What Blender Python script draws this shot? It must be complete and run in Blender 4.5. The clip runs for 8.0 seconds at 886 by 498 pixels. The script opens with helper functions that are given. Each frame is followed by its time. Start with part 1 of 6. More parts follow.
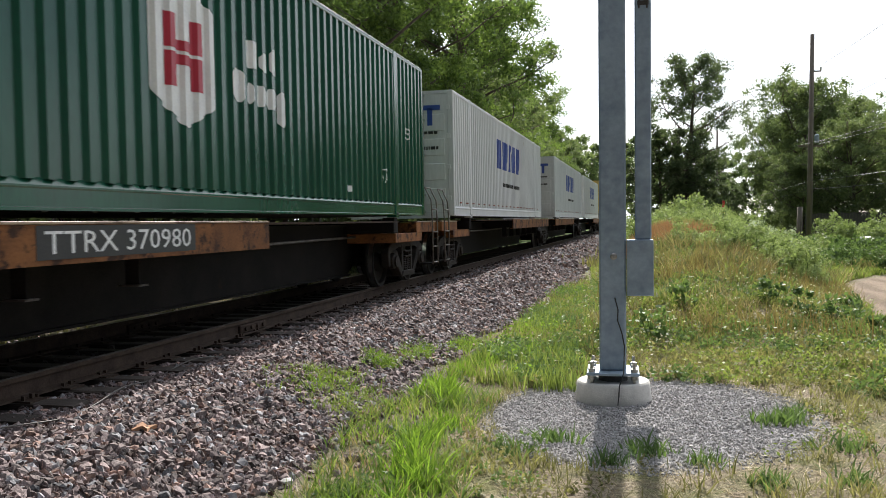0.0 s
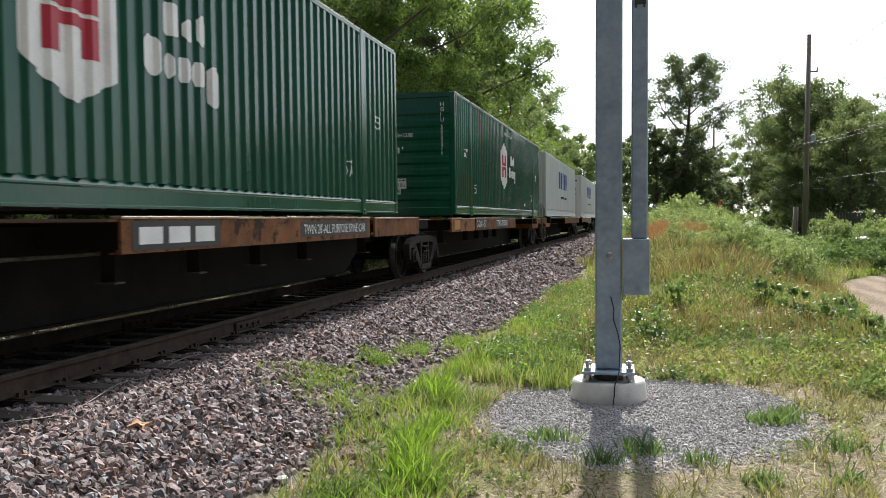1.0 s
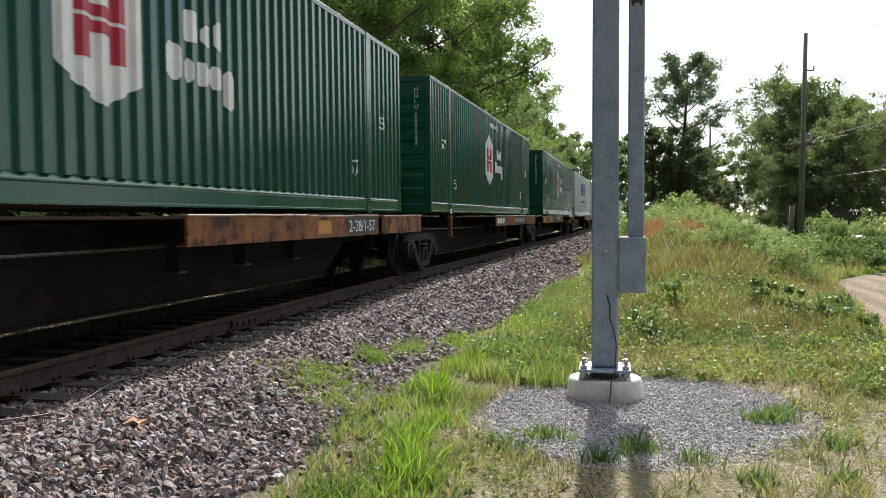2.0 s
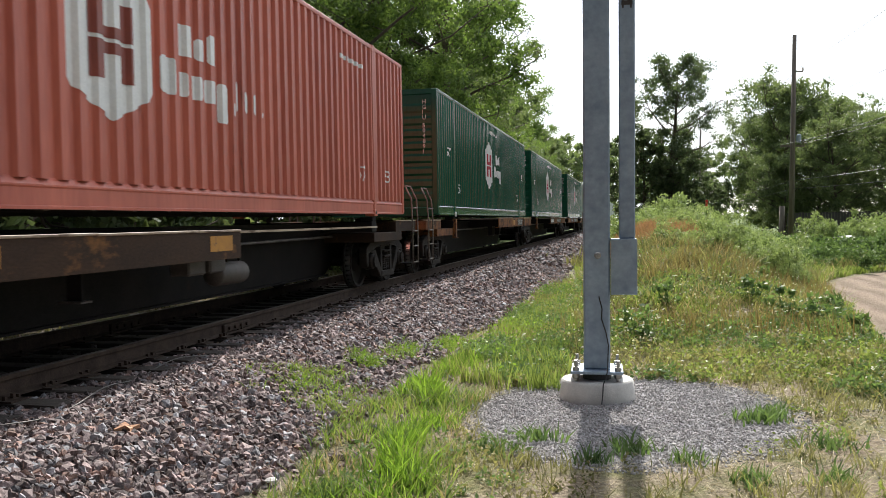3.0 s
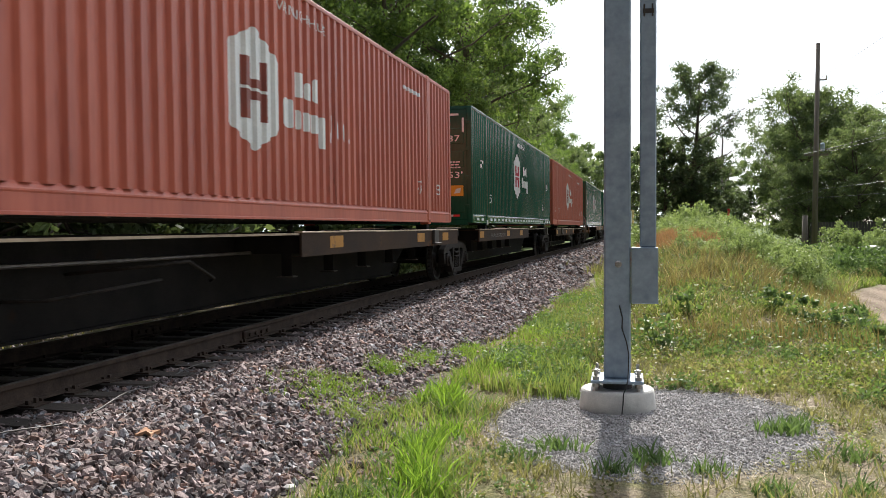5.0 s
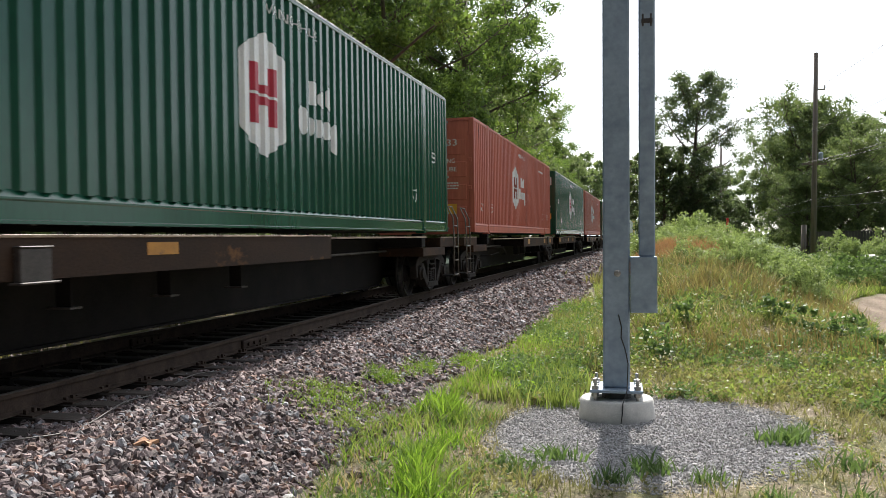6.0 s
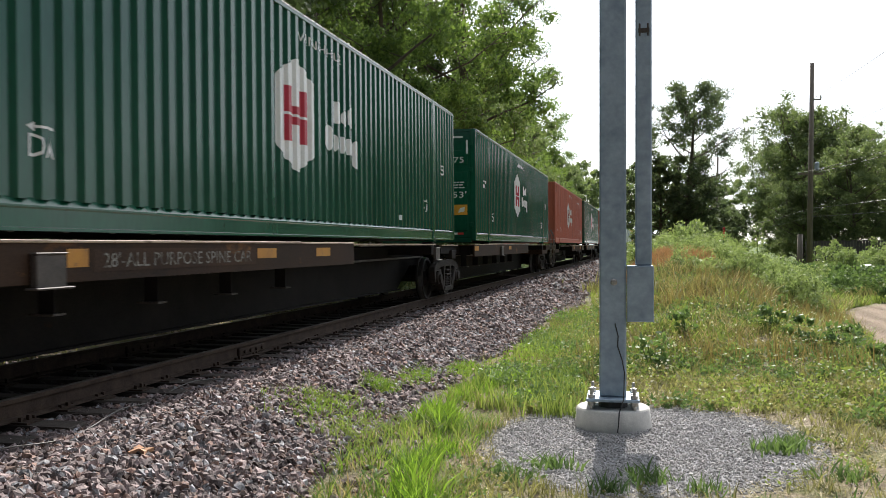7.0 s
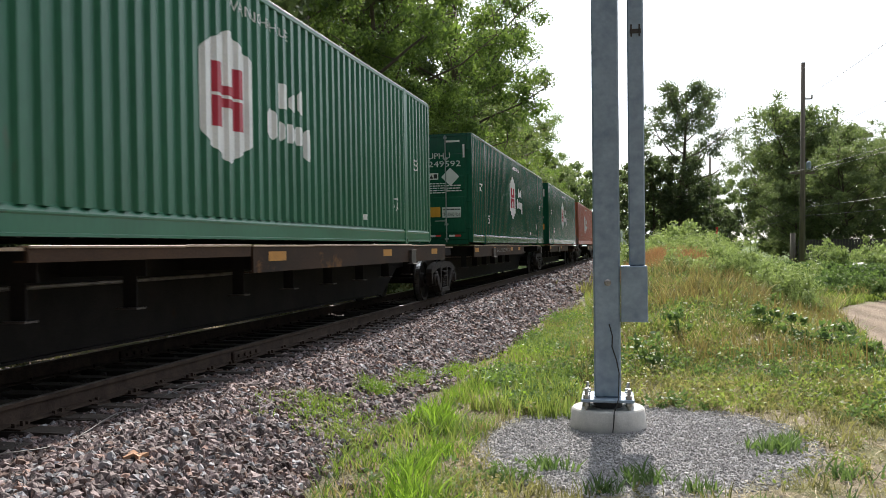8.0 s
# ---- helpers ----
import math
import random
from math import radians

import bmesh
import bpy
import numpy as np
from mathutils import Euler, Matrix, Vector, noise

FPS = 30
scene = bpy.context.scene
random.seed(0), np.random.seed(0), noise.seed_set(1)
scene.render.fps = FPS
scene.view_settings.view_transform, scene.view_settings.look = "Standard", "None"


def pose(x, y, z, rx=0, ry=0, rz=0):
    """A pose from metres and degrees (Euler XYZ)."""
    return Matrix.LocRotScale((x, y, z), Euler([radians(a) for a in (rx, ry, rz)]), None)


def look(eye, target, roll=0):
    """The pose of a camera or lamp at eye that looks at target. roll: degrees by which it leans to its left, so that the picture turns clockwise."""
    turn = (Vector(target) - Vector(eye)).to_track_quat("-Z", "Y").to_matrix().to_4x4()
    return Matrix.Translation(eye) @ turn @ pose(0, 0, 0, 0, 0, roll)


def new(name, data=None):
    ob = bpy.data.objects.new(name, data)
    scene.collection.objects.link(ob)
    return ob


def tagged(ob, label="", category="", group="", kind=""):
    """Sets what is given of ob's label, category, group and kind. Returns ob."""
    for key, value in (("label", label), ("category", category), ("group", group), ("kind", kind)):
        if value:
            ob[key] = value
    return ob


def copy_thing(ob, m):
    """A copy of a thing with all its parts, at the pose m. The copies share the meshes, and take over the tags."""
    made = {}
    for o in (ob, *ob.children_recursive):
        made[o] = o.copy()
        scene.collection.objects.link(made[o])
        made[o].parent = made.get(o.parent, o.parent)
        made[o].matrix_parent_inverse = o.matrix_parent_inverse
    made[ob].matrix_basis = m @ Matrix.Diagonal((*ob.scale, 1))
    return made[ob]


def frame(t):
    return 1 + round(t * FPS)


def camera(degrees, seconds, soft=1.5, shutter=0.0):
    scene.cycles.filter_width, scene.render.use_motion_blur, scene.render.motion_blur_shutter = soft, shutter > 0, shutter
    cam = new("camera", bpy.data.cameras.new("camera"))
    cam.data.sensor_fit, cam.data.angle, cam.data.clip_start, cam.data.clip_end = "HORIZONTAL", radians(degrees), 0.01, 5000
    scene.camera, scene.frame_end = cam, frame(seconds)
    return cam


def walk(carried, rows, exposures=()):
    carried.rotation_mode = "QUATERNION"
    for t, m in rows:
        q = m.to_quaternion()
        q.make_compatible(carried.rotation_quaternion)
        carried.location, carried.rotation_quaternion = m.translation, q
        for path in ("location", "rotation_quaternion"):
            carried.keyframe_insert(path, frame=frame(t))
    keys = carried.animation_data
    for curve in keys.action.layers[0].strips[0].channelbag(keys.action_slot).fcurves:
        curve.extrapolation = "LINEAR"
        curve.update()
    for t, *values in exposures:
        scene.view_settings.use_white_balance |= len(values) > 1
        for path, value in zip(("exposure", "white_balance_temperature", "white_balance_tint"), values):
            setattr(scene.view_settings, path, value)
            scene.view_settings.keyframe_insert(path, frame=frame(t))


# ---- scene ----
# ---------------------------------------------------------------- camera
cam = camera(54.06, 8.0, soft=0.55, shutter=0.06)
walk(cam, [(t, pose(0, 0, 1.15, 90 + pitch, roll, yaw)) for t, yaw, pitch, roll in (
    (0.0, 13.398, -1.763, 1.064), (0.5, 13.116, -1.499, 0.947), (1.0, 13.163, -1.878, 0.786),
    (1.5, 13.186, -2.067, 0.621), (3.0, 12.383, -1.853, 1.007), (3.5, 13.111, -2.117, 0.937),
    (4.0, 14.176, -1.929, 0.530), (4.5, 14.445, -1.999, 0.538), (5.0, 13.703, -1.314, 0.759),
    (6.5, 13.638, -0.489, 0.734), (7.0, 13.429, -0.165, 0.556), (7.5, 13.264, -0.165, 0.828),
    (8.0, 13.016, -0.041, 1.039))], exposures=((0.0, 0.72), (0.5, 0.86), (1.5, 0.86), (3.0, 0.80), (8.0, 0.80)))

# ---------------------------------------------------------------- world and sun
SUN_AZ, SUN_EL = radians(-0.8), radians(40)
world = bpy.data.worlds.new("sky")
scene.world = world
world.use_nodes = True
wn, wl = world.node_tree.nodes, world.node_tree.links
wn.clear()
sky = wn.new("ShaderNodeTexSky")
sky.sky_type, sky.sun_disc, sky.sun_elevation, sky.sun_rotation = "NISHITA", False, SUN_EL, SUN_AZ
clear_air = wn.new("ShaderNodeBackground")
clear_air.inputs["Strength"].default_value = 0.07
cloud = wn.new("ShaderNodeBackground")
cloud.inputs["Color"].default_value = (0.90, 0.955, 1.03, 1)
cloud.inputs["Strength"].default_value = 1.0
# thin cloud is brightest round the veiled sun and greyer away from it
toward = wn.new("ShaderNodeVectorMath")
toward.operation = "DOT_PRODUCT"
toward.inputs[1].default_value = (math.sin(SUN_AZ) * math.cos(SUN_EL), math.cos(SUN_AZ) * math.cos(SUN_EL), math.sin(SUN_EL))
veil = wn.new("ShaderNodeMapRange")
veil.interpolation_type = "SMOOTHSTEP"
veil.inputs["From Min"].default_value, veil.inputs["From Max"].default_value = -0.15, 1.0
veil.inputs["To Min"].default_value, veil.inputs["To Max"].default_value = 0.07, 1.28
wco = wn.new("ShaderNodeTexCoord")
wmap = wn.new("ShaderNodeMapping")
wmap.inputs["Scale"].default_value = (1, 1, 2.6)
wnoise = wn.new("ShaderNodeTexNoise")
wnoise.inputs["Scale"].default_value, wnoise.inputs["Detail"].default_value = 2.4, 7
wramp = wn.new("ShaderNodeValToRGB")
wramp.color_ramp.elements[0].position, wramp.color_ramp.elements[0].color = 0.36, (0.12, 0.12, 0.12, 1)
wramp.color_ramp.elements[1].position, wramp.color_ramp.elements[1].color = 0.50, (0.97, 0.97, 0.97, 1)
wmix, wout = wn.new("ShaderNodeMixShader"), wn.new("ShaderNodeOutputWorld")
wl.new(wco.outputs["Generated"], wmap.inputs["Vector"])
wl.new(wco.outputs["Generated"], toward.inputs[0])
wl.new(toward.outputs["Value"], veil.inputs["Value"])
wl.new(veil.outputs["Result"], cloud.inputs["Strength"])
wl.new(wmap.outputs["Vector"], wnoise.inputs["Vector"])
wl.new(wnoise.outputs["Fac"], wramp.inputs["Fac"])
wl.new(sky.outputs["Color"], clear_air.inputs["Color"])
wl.new(wramp.outputs["Color"], wmix.inputs["Fac"])
wl.new(clear_air.outputs[0], wmix.inputs[1])
wl.new(cloud.outputs[0], wmix.inputs[2])
wl.new(wmix.outputs[0], wout.inputs["Surface"])

sun = new("sun", bpy.data.lights.new("sun", "SUN"))
sun.data.energy, sun.data.angle, sun.data.color = 5.0, radians(1.0), (1.0, 0.95, 0.88)
sun.matrix_world = look((math.sin(SUN_AZ) * math.cos(SUN_EL) * 50, math.cos(SUN_AZ) * math.cos(SUN_EL) * 50,
                         math.sin(SUN_EL) * 50), (0, 0, 0))


# ---------------------------------------------------------------- materials
def node(nt, kind, **values):
    n = nt.nodes.new(kind)
    for key, value in values.items():
        n.inputs[key.replace("_", " ")].default_value = value
    return n


def surface(name, dark, light, scale=6.0, rough=0.6, metal=0.0, bump=0.15, fine=60.0, stretch=(1, 1, 1),
            wear=None, wear_at=0.62, wear_scale=3.0, random_value=0.0, specular=0.5, island=False):
    """A material with coarse mottling, fine grain, relief and an optional second worn colour."""
    m = bpy.data.materials.new(name)
    m.use_nodes = True
    nt = m.node_tree
    b = nt.nodes["Principled BSDF"]
    co = nt.nodes.new("ShaderNodeTexCoord")
    mp = node(nt, "ShaderNodeMapping", Scale=stretch)
    nt.links.new(co.outputs["Object"], mp.inputs["Vector"])
    coarse = node(nt, "ShaderNodeTexNoise", Scale=scale, Detail=5.0, Roughness=0.6)
    grain = node(nt, "ShaderNodeTexNoise", Scale=fine, Detail=3.0)
    nt.links.new(mp.outputs["Vector"], coarse.inputs["Vector"])
    nt.links.new(mp.outputs["Vector"], grain.inputs["Vector"])
    add = nt.nodes.new("ShaderNodeMath")
    add.operation = "MULTIPLY_ADD"
    add.inputs[1].default_value = 0.45
    nt.links.new(grain.outputs["Fac"], add.inputs[0])
    nt.links.new(coarse.outputs["Fac"], add.inputs[2])
    ramp = nt.nodes.new("ShaderNodeValToRGB")
    ramp.color_ramp.elements[0].position, ramp.color_ramp.elements[0].color = 0.5, (*dark, 1)
    ramp.color_ramp.elements[1].position, ramp.color_ramp.elements[1].color = 0.92, (*light, 1)
    nt.links.new(add.outputs[0], ramp.inputs["Fac"])
    colour = ramp.outputs["Color"]
    if wear:
        spots = node(nt, "ShaderNodeTexNoise", Scale=wear_scale, Detail=8.0, Roughness=0.7)
        nt.links.new(mp.outputs["Vector"], spots.inputs["Vector"])
        edge = nt.nodes.new("ShaderNodeValToRGB")
        edge.color_ramp.elements[0].position, edge.color_ramp.elements[1].position = wear_at, wear_at + 0.07
        nt.links.new(spots.outputs["Fac"], edge.inputs["Fac"])
        mix = nt.nodes.new("ShaderNodeMixRGB")
        mix.inputs[2].default_value = (*wear, 1)
        nt.links.new(edge.outputs["Color"], mix.inputs[0])
        nt.links.new(colour, mix.inputs[1])
        colour = mix.outputs[0]
    if random_value:
        if island:
            rnd = nt.nodes.new("ShaderNodeNewGeometry").outputs["Random Per Island"]
        else:
            rnd = nt.nodes.new("ShaderNodeObjectInfo").outputs["Random"]
        ran = nt.nodes.new("ShaderNodeMapRange")
        ran.inputs["To Min"].default_value, ran.inputs["To Max"].default_value = 1 - random_value, 1 + random_value
        nt.links.new(rnd, ran.inputs["Value"])
        hsv = nt.nodes.new("ShaderNodeHueSaturation")
        nt.links.new(ran.outputs["Result"], hsv.inputs["Value"])
        nt.links.new(colour, hsv.inputs["Color"])
        colour = hsv.outputs["Color"]
    nt.links.new(colour, b.inputs["Base Color"])
    b.inputs["Metallic"].default_value = metal
    b.inputs["Specular IOR Level"].default_value = specular
    rr = nt.nodes.new("ShaderNodeMapRange")
    rr.inputs["To Min"].default_value, rr.inputs["To Max"].default_value = rough - 0.1, min(1, rough + 0.12)
    nt.links.new(coarse.outputs["Fac"], rr.inputs["Value"])
    nt.links.new(rr.outputs["Result"], b.inputs["Roughness"])
    if bump:
        bp = node(nt, "ShaderNodeBump", Strength=bump, Distance=0.01)
        nt.links.new(grain.outputs["Fac"], bp.inputs["Height"])
        nt.links.new(bp.outputs["Normal"], b.inputs["Normal"])
    return m


def leafy(name, dark, light, translucent=0.45, rough=0.55):
    """Leaf or blade: colour varies from piece to piece, and light passes through it."""
    m = bpy.data.materials.new(name)
    m.use_nodes = True
    nt = m.node_tree
    b = nt.nodes["Principled BSDF"]
    geo = nt.nodes.new("ShaderNodeNewGeometry")
    co = nt.nodes.new("ShaderNodeTexCoord")
    patch = node(nt, "ShaderNodeTexNoise", Scale=0.9, Detail=3.0)
    nt.links.new(co.outputs["Object"], patch.inputs["Vector"])
    mean = nt.nodes.new("ShaderNodeMath")
    mean.operation = "MULTIPLY_ADD"
    mean.inputs[1].default_value = 0.55
    nt.links.new(geo.outputs["Random Per Island"], mean.inputs[0])
    sub = nt.nodes.new("ShaderNodeMath")
    sub.operation = "SUBTRACT"
    sub.inputs[1].default_value = 0.25
    nt.links.new(patch.outputs["Fac"], sub.inputs[0])
    nt.links.new(sub.outputs[0], mean.inputs[2])
    ramp = nt.nodes.new("ShaderNodeValToRGB")
    ramp.color_ramp.elements[0].color, ramp.color_ramp.elements[1].color = (*dark, 1), (*light, 1)
    ramp.color_ramp.elements[0].position, ramp.color_ramp.elements[1].position = 0.1, 0.9
    nt.links.new(mean.outputs[0], ramp.inputs["Fac"])
    nt.links.new(ramp.outputs["Color"], b.inputs["Base Color"])
    b.inputs["Roughness"].default_value = rough
    b.inputs["Specular IOR Level"].default_value = 0.3
    tr = nt.nodes.new("ShaderNodeBsdfTranslucent")
    warm = nt.nodes.new("ShaderNodeMixRGB")
    warm.blend_type = "MULTIPLY"
    warm.inputs[0].default_value, warm.inputs[2].default_value = 1.0, (1.28, 1.28, 0.75, 1)
    nt.links.new(ramp.outputs["Color"], warm.inputs[1])
    nt.links.new(warm.outputs[0], tr.inputs["Color"])
    mix = nt.nodes.new("ShaderNodeMixShader")
    mix.inputs[0].default_value = translucent
    nt.links.new(b.outputs[0], mix.inputs[1])
    nt.links.new(tr.outputs[0], mix.inputs[2])
    nt.links.new(mix.outputs[0], nt.nodes["Material Output"].inputs["Surface"])
    return m


M = {
    "green": surface("green_paint", (0.0045, 0.055, 0.031), (0.010, 0.084, 0.049), 0.8, 0.20, bump=0.04, fine=25,
                     stretch=(1, 1, 0.25), wear=(0.03, 0.075, 0.045), wear_at=0.68, specular=0.36),
    "green_faded": surface("faded_green_paint", (0.012, 0.098, 0.050), (0.024, 0.140, 0.078), 0.8, 0.36, bump=0.06, fine=25,
                           stretch=(1, 1, 0.25), wear=(0.05, 0.10, 0.06), wear_at=0.64, specular=0.4),
    "red": surface("faded_red_paint", (0.34, 0.068, 0.040), (0.52, 0.132, 0.082), 1.6, 0.50, bump=0.06, fine=25,
                   stretch=(1, 1, 0.12), wear=(0.15, 0.042, 0.028), wear_at=0.62, wear_scale=4.5),
    "white_box": surface("white_box_paint", (0.52, 0.54, 0.55), (0.66, 0.68, 0.69), 0.8, 0.5, bump=0.05, fine=25,
                         stretch=(1, 1, 0.2), wear=(0.34, 0.28, 0.22), wear_at=0.66),
    "yellow_box": surface("yellow_box_paint", (0.55, 0.38, 0.10), (0.68, 0.50, 0.18), 0.8, 0.5, bump=0.05),
    "dark_under": surface("container_underside", (0.03, 0.03, 0.028), (0.06, 0.055, 0.05), 3, 0.8),
    "white_paint": surface("white_marking", (0.60, 0.61, 0.61), (0.78, 0.79, 0.79), 2.0, 0.5, bump=0.03, fine=40),
    "red_paint": surface("red_marking", (0.33, 0.012, 0.03), (0.42, 0.02, 0.045), 2.0, 0.5, bump=0.03),
    "rust_mark": surface("brown_marking", (0.17, 0.035, 0.02), (0.25, 0.05, 0.03), 2.0, 0.5, bump=0.03),
    "blue_paint": surface("blue_marking", (0.02, 0.05, 0.25), (0.04, 0.09, 0.36), 2.0, 0.5, bump=0.03),
    "black_paint": surface("black_marking", (0.012, 0.012, 0.013), (0.03, 0.03, 0.03), 4.0, 0.6, bump=0.05),
    "orange_paint": surface("orange_sticker", (0.62, 0.27, 0.02), (0.75, 0.36, 0.03), 5.0, 0.5, bump=0.02),
    "red_tape": surface("red_tape", (0.5, 0.02, 0.02), (0.6, 0.03, 0.03), 5.0, 0.4, bump=0.0),
    "deck": surface("rusty_yellow_deck", (0.085, 0.032, 0.014), (0.27, 0.115, 0.042), 2.2, 0.8, bump=0.25, fine=45, specular=0.25,
                    wear=(0.045, 0.022, 0.014), wear_at=0.52, wear_scale=4.0, random_value=0.2),
    "deck_dark": surface("grimy_brown_deck", (0.020, 0.012, 0.009), (0.058, 0.032, 0.019), 1.4, 0.8, bump=0.25, fine=45, specular=0.2,
                         stretch=(1, 0.6, 1), wear=(0.15, 0.068, 0.024), wear_at=0.60, wear_scale=1.6, random_value=0.2),
    "plank": surface("worn_deck_edge", (0.20, 0.13, 0.08), (0.46, 0.36, 0.26), 5.0, 0.6, bump=0.3, stretch=(1, 0.3, 1),
                     wear=(0.10, 0.055, 0.03), wear_at=0.56, wear_scale=2.5),
    "reflector": surface("yellow_reflector", (0.32, 0.135, 0.014), (0.46, 0.21, 0.025), 4.0, 0.6, bump=0.03, wear=(0.16, 0.08, 0.03), wear_at=0.58, wear_scale=7),
    "sill": surface("black_car_frame", (0.007, 0.0065, 0.0068), (0.021, 0.0185, 0.0175), 2.0, 0.8, bump=0.2, specular=0.12,
                    wear=(0.022, 0.013, 0.009), wear_at=0.62),
    "iron": surface("dusty_cast_iron", (0.008, 0.007, 0.0065), (0.034, 0.028, 0.024), 5.0, 0.8, bump=0.35, specular=0.18),
    "wheel": surface("wheel_steel", (0.009, 0.008, 0.0075), (0.024, 0.020, 0.018), 5.0, 0.7, bump=0.15, specular=0.2),
    "tread": surface("polished_tread", (0.35, 0.35, 0.35), (0.55, 0.55, 0.54), 8.0, 0.3, metal=1.0, bump=0.03),
    "steel": surface("bare_steel", (0.25, 0.24, 0.23), (0.42, 0.41, 0.40), 8.0, 0.4, metal=0.9, bump=0.1),
    # rails, rail heads and ties: colours darkened to include the train's shadow
    "rail": surface("rusty_shaded_rail", (0.028, 0.018, 0.014), (0.075, 0.052, 0.04), 6.0, 0.85, bump=0.25, specular=0.2),
    "rail_head": surface("worn_shaded_rail_head", (0.10, 0.085, 0.075), (0.20, 0.18, 0.165), 6.0, 0.5, metal=0.8, bump=0.03),
    "tie": surface("weathered_shaded_tie_wood", (0.022, 0.017, 0.014), (0.065, 0.05, 0.041), 3.0, 0.9, bump=0.5,
                   stretch=(0.25, 2, 2), random_value=0.3),
    "stone": surface("ballast_stone", (0.038, 0.029, 0.028), (0.275, 0.213, 0.206), 9.0, 0.85, bump=0.4, fine=90,
                     random_value=0.65, island=True),
    "rusty_stone": surface("rusty_ballast_stone", (0.040, 0.024, 0.019), (0.26, 0.165, 0.135), 9.0, 0.85, bump=0.4, fine=90,
                           random_value=0.6, island=True),
    "blue_stone": surface("bluish_ballast_stone", (0.060, 0.060, 0.066), (0.33, 0.32, 0.335), 9.0, 0.8, bump=0.4, fine=90,
                          random_value=0.55, island=True),
    # dark copy of the ballast stone; its colour holds the shade under the train
    "shaded_stone": surface("shaded_ballast_stone", (0.018, 0.014, 0.013), (0.06, 0.048, 0.045), 9.0, 0.8, bump=0.4, fine=90,
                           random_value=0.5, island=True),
    "pad_stone": surface("pale_gravel", (0.21, 0.20, 0.195), (0.43, 0.41, 0.40), 14.0, 0.85, bump=0.3, fine=120,
                         random_value=0.30, island=True),
    "galv": surface("galvanised_steel", (0.205, 0.265, 0.345), (0.34, 0.42, 0.51), 5.0, 0.5, metal=0.35, bump=0.08,
                    fine=18, wear=(0.25, 0.26, 0.27), wear_at=0.68),
    "concrete": surface("pale_concrete", (0.42, 0.41, 0.39), (0.60, 0.58, 0.55), 6.0, 0.9, bump=0.3, fine=80),
    "cable": surface("black_cable", (0.01, 0.01, 0.01), (0.03, 0.03, 0.03), 20, 0.6),
    "old_cable": surface("grey_cable", (0.06, 0.055, 0.05), (0.12, 0.11, 0.10), 20, 0.6),
    "pole_wood": surface("weathered_pole_wood", (0.10, 0.084, 0.072), (0.22, 0.19, 0.165), 3.0, 0.9, bump=0.5,
                         stretch=(3, 3, 0.2)),
    "bark": surface("tree_bark", (0.05, 0.04, 0.032), (0.13, 0.105, 0.085), 4.0, 0.9, bump=0.6, stretch=(2, 2, 0.4)),
    # grey boards with the trees' shade mixed into the colour
    "fence_wood": surface("grey_shaded_fence_wood", (0.05, 0.048, 0.045), (0.10, 0.095, 0.09), 2.0, 0.9, stretch=(3, 3, 0.3)),
    "rubbish": surface("dark_scrap", (0.015, 0.016, 0.018), (0.05, 0.05, 0.055), 3.0, 0.6),
    "leaf_a": leafy("leaf_mid_green", (0.045, 0.085, 0.03), (0.21, 0.30, 0.09), 0.46),
    # next two greens are lightened to paint the haze of distance into the leaves
    "leaf_b": leafy("leaf_deep_green_hazed", (0.065, 0.098, 0.055), (0.20, 0.255, 0.125), 0.48),
    "leaf_c": leafy("leaf_dark_green_hazed", (0.058, 0.085, 0.055), (0.145, 0.19, 0.11), 0.46),
    "weed": leafy("weed_pale_green", (0.12, 0.17, 0.07), (0.31, 0.39, 0.19), 0.4),
    "weed_deep": leafy("weed_deep_green", (0.06, 0.11, 0.045), (0.17, 0.25, 0.10), 0.38),
    "stalk": leafy("brown_seed_stalk", (0.13, 0.10, 0.05), (0.30, 0.24, 0.12), 0.3),
    "pale_rail": surface("pale_top_rail", (0.20, 0.25, 0.23), (0.34, 0.38, 0.36), 2.0, 0.45, bump=0.08),
    "lush": leafy("lush_grass", (0.06, 0.13, 0.02), (0.24, 0.37, 0.065), 0.5),
    "worn_letters": surface("worn_letters", (0.10, 0.095, 0.085), (0.24, 0.23, 0.21), 5.0, 0.7, wear=(0.05, 0.035, 0.025), wear_at=0.5, wear_scale=9),
    "blade": leafy("fresh_grass", (0.075, 0.12, 0.035), (0.27, 0.33, 0.11), 0.45),
    "blade_dull": leafy("dull_grass", (0.085, 0.09, 0.045), (0.33, 0.31, 0.165), 0.38),
    "straw": leafy("dry_straw", (0.30, 0.23, 0.13), (0.56, 0.47, 0.31), 0.25),
    "seed_red": leafy("reddish_seed_grass", (0.22, 0.11, 0.07), (0.40, 0.24, 0.16), 0.3),
    "petal": leafy("pale_petal", (0.5, 0.5, 0.42), (0.75, 0.75, 0.68), 0.2),
}


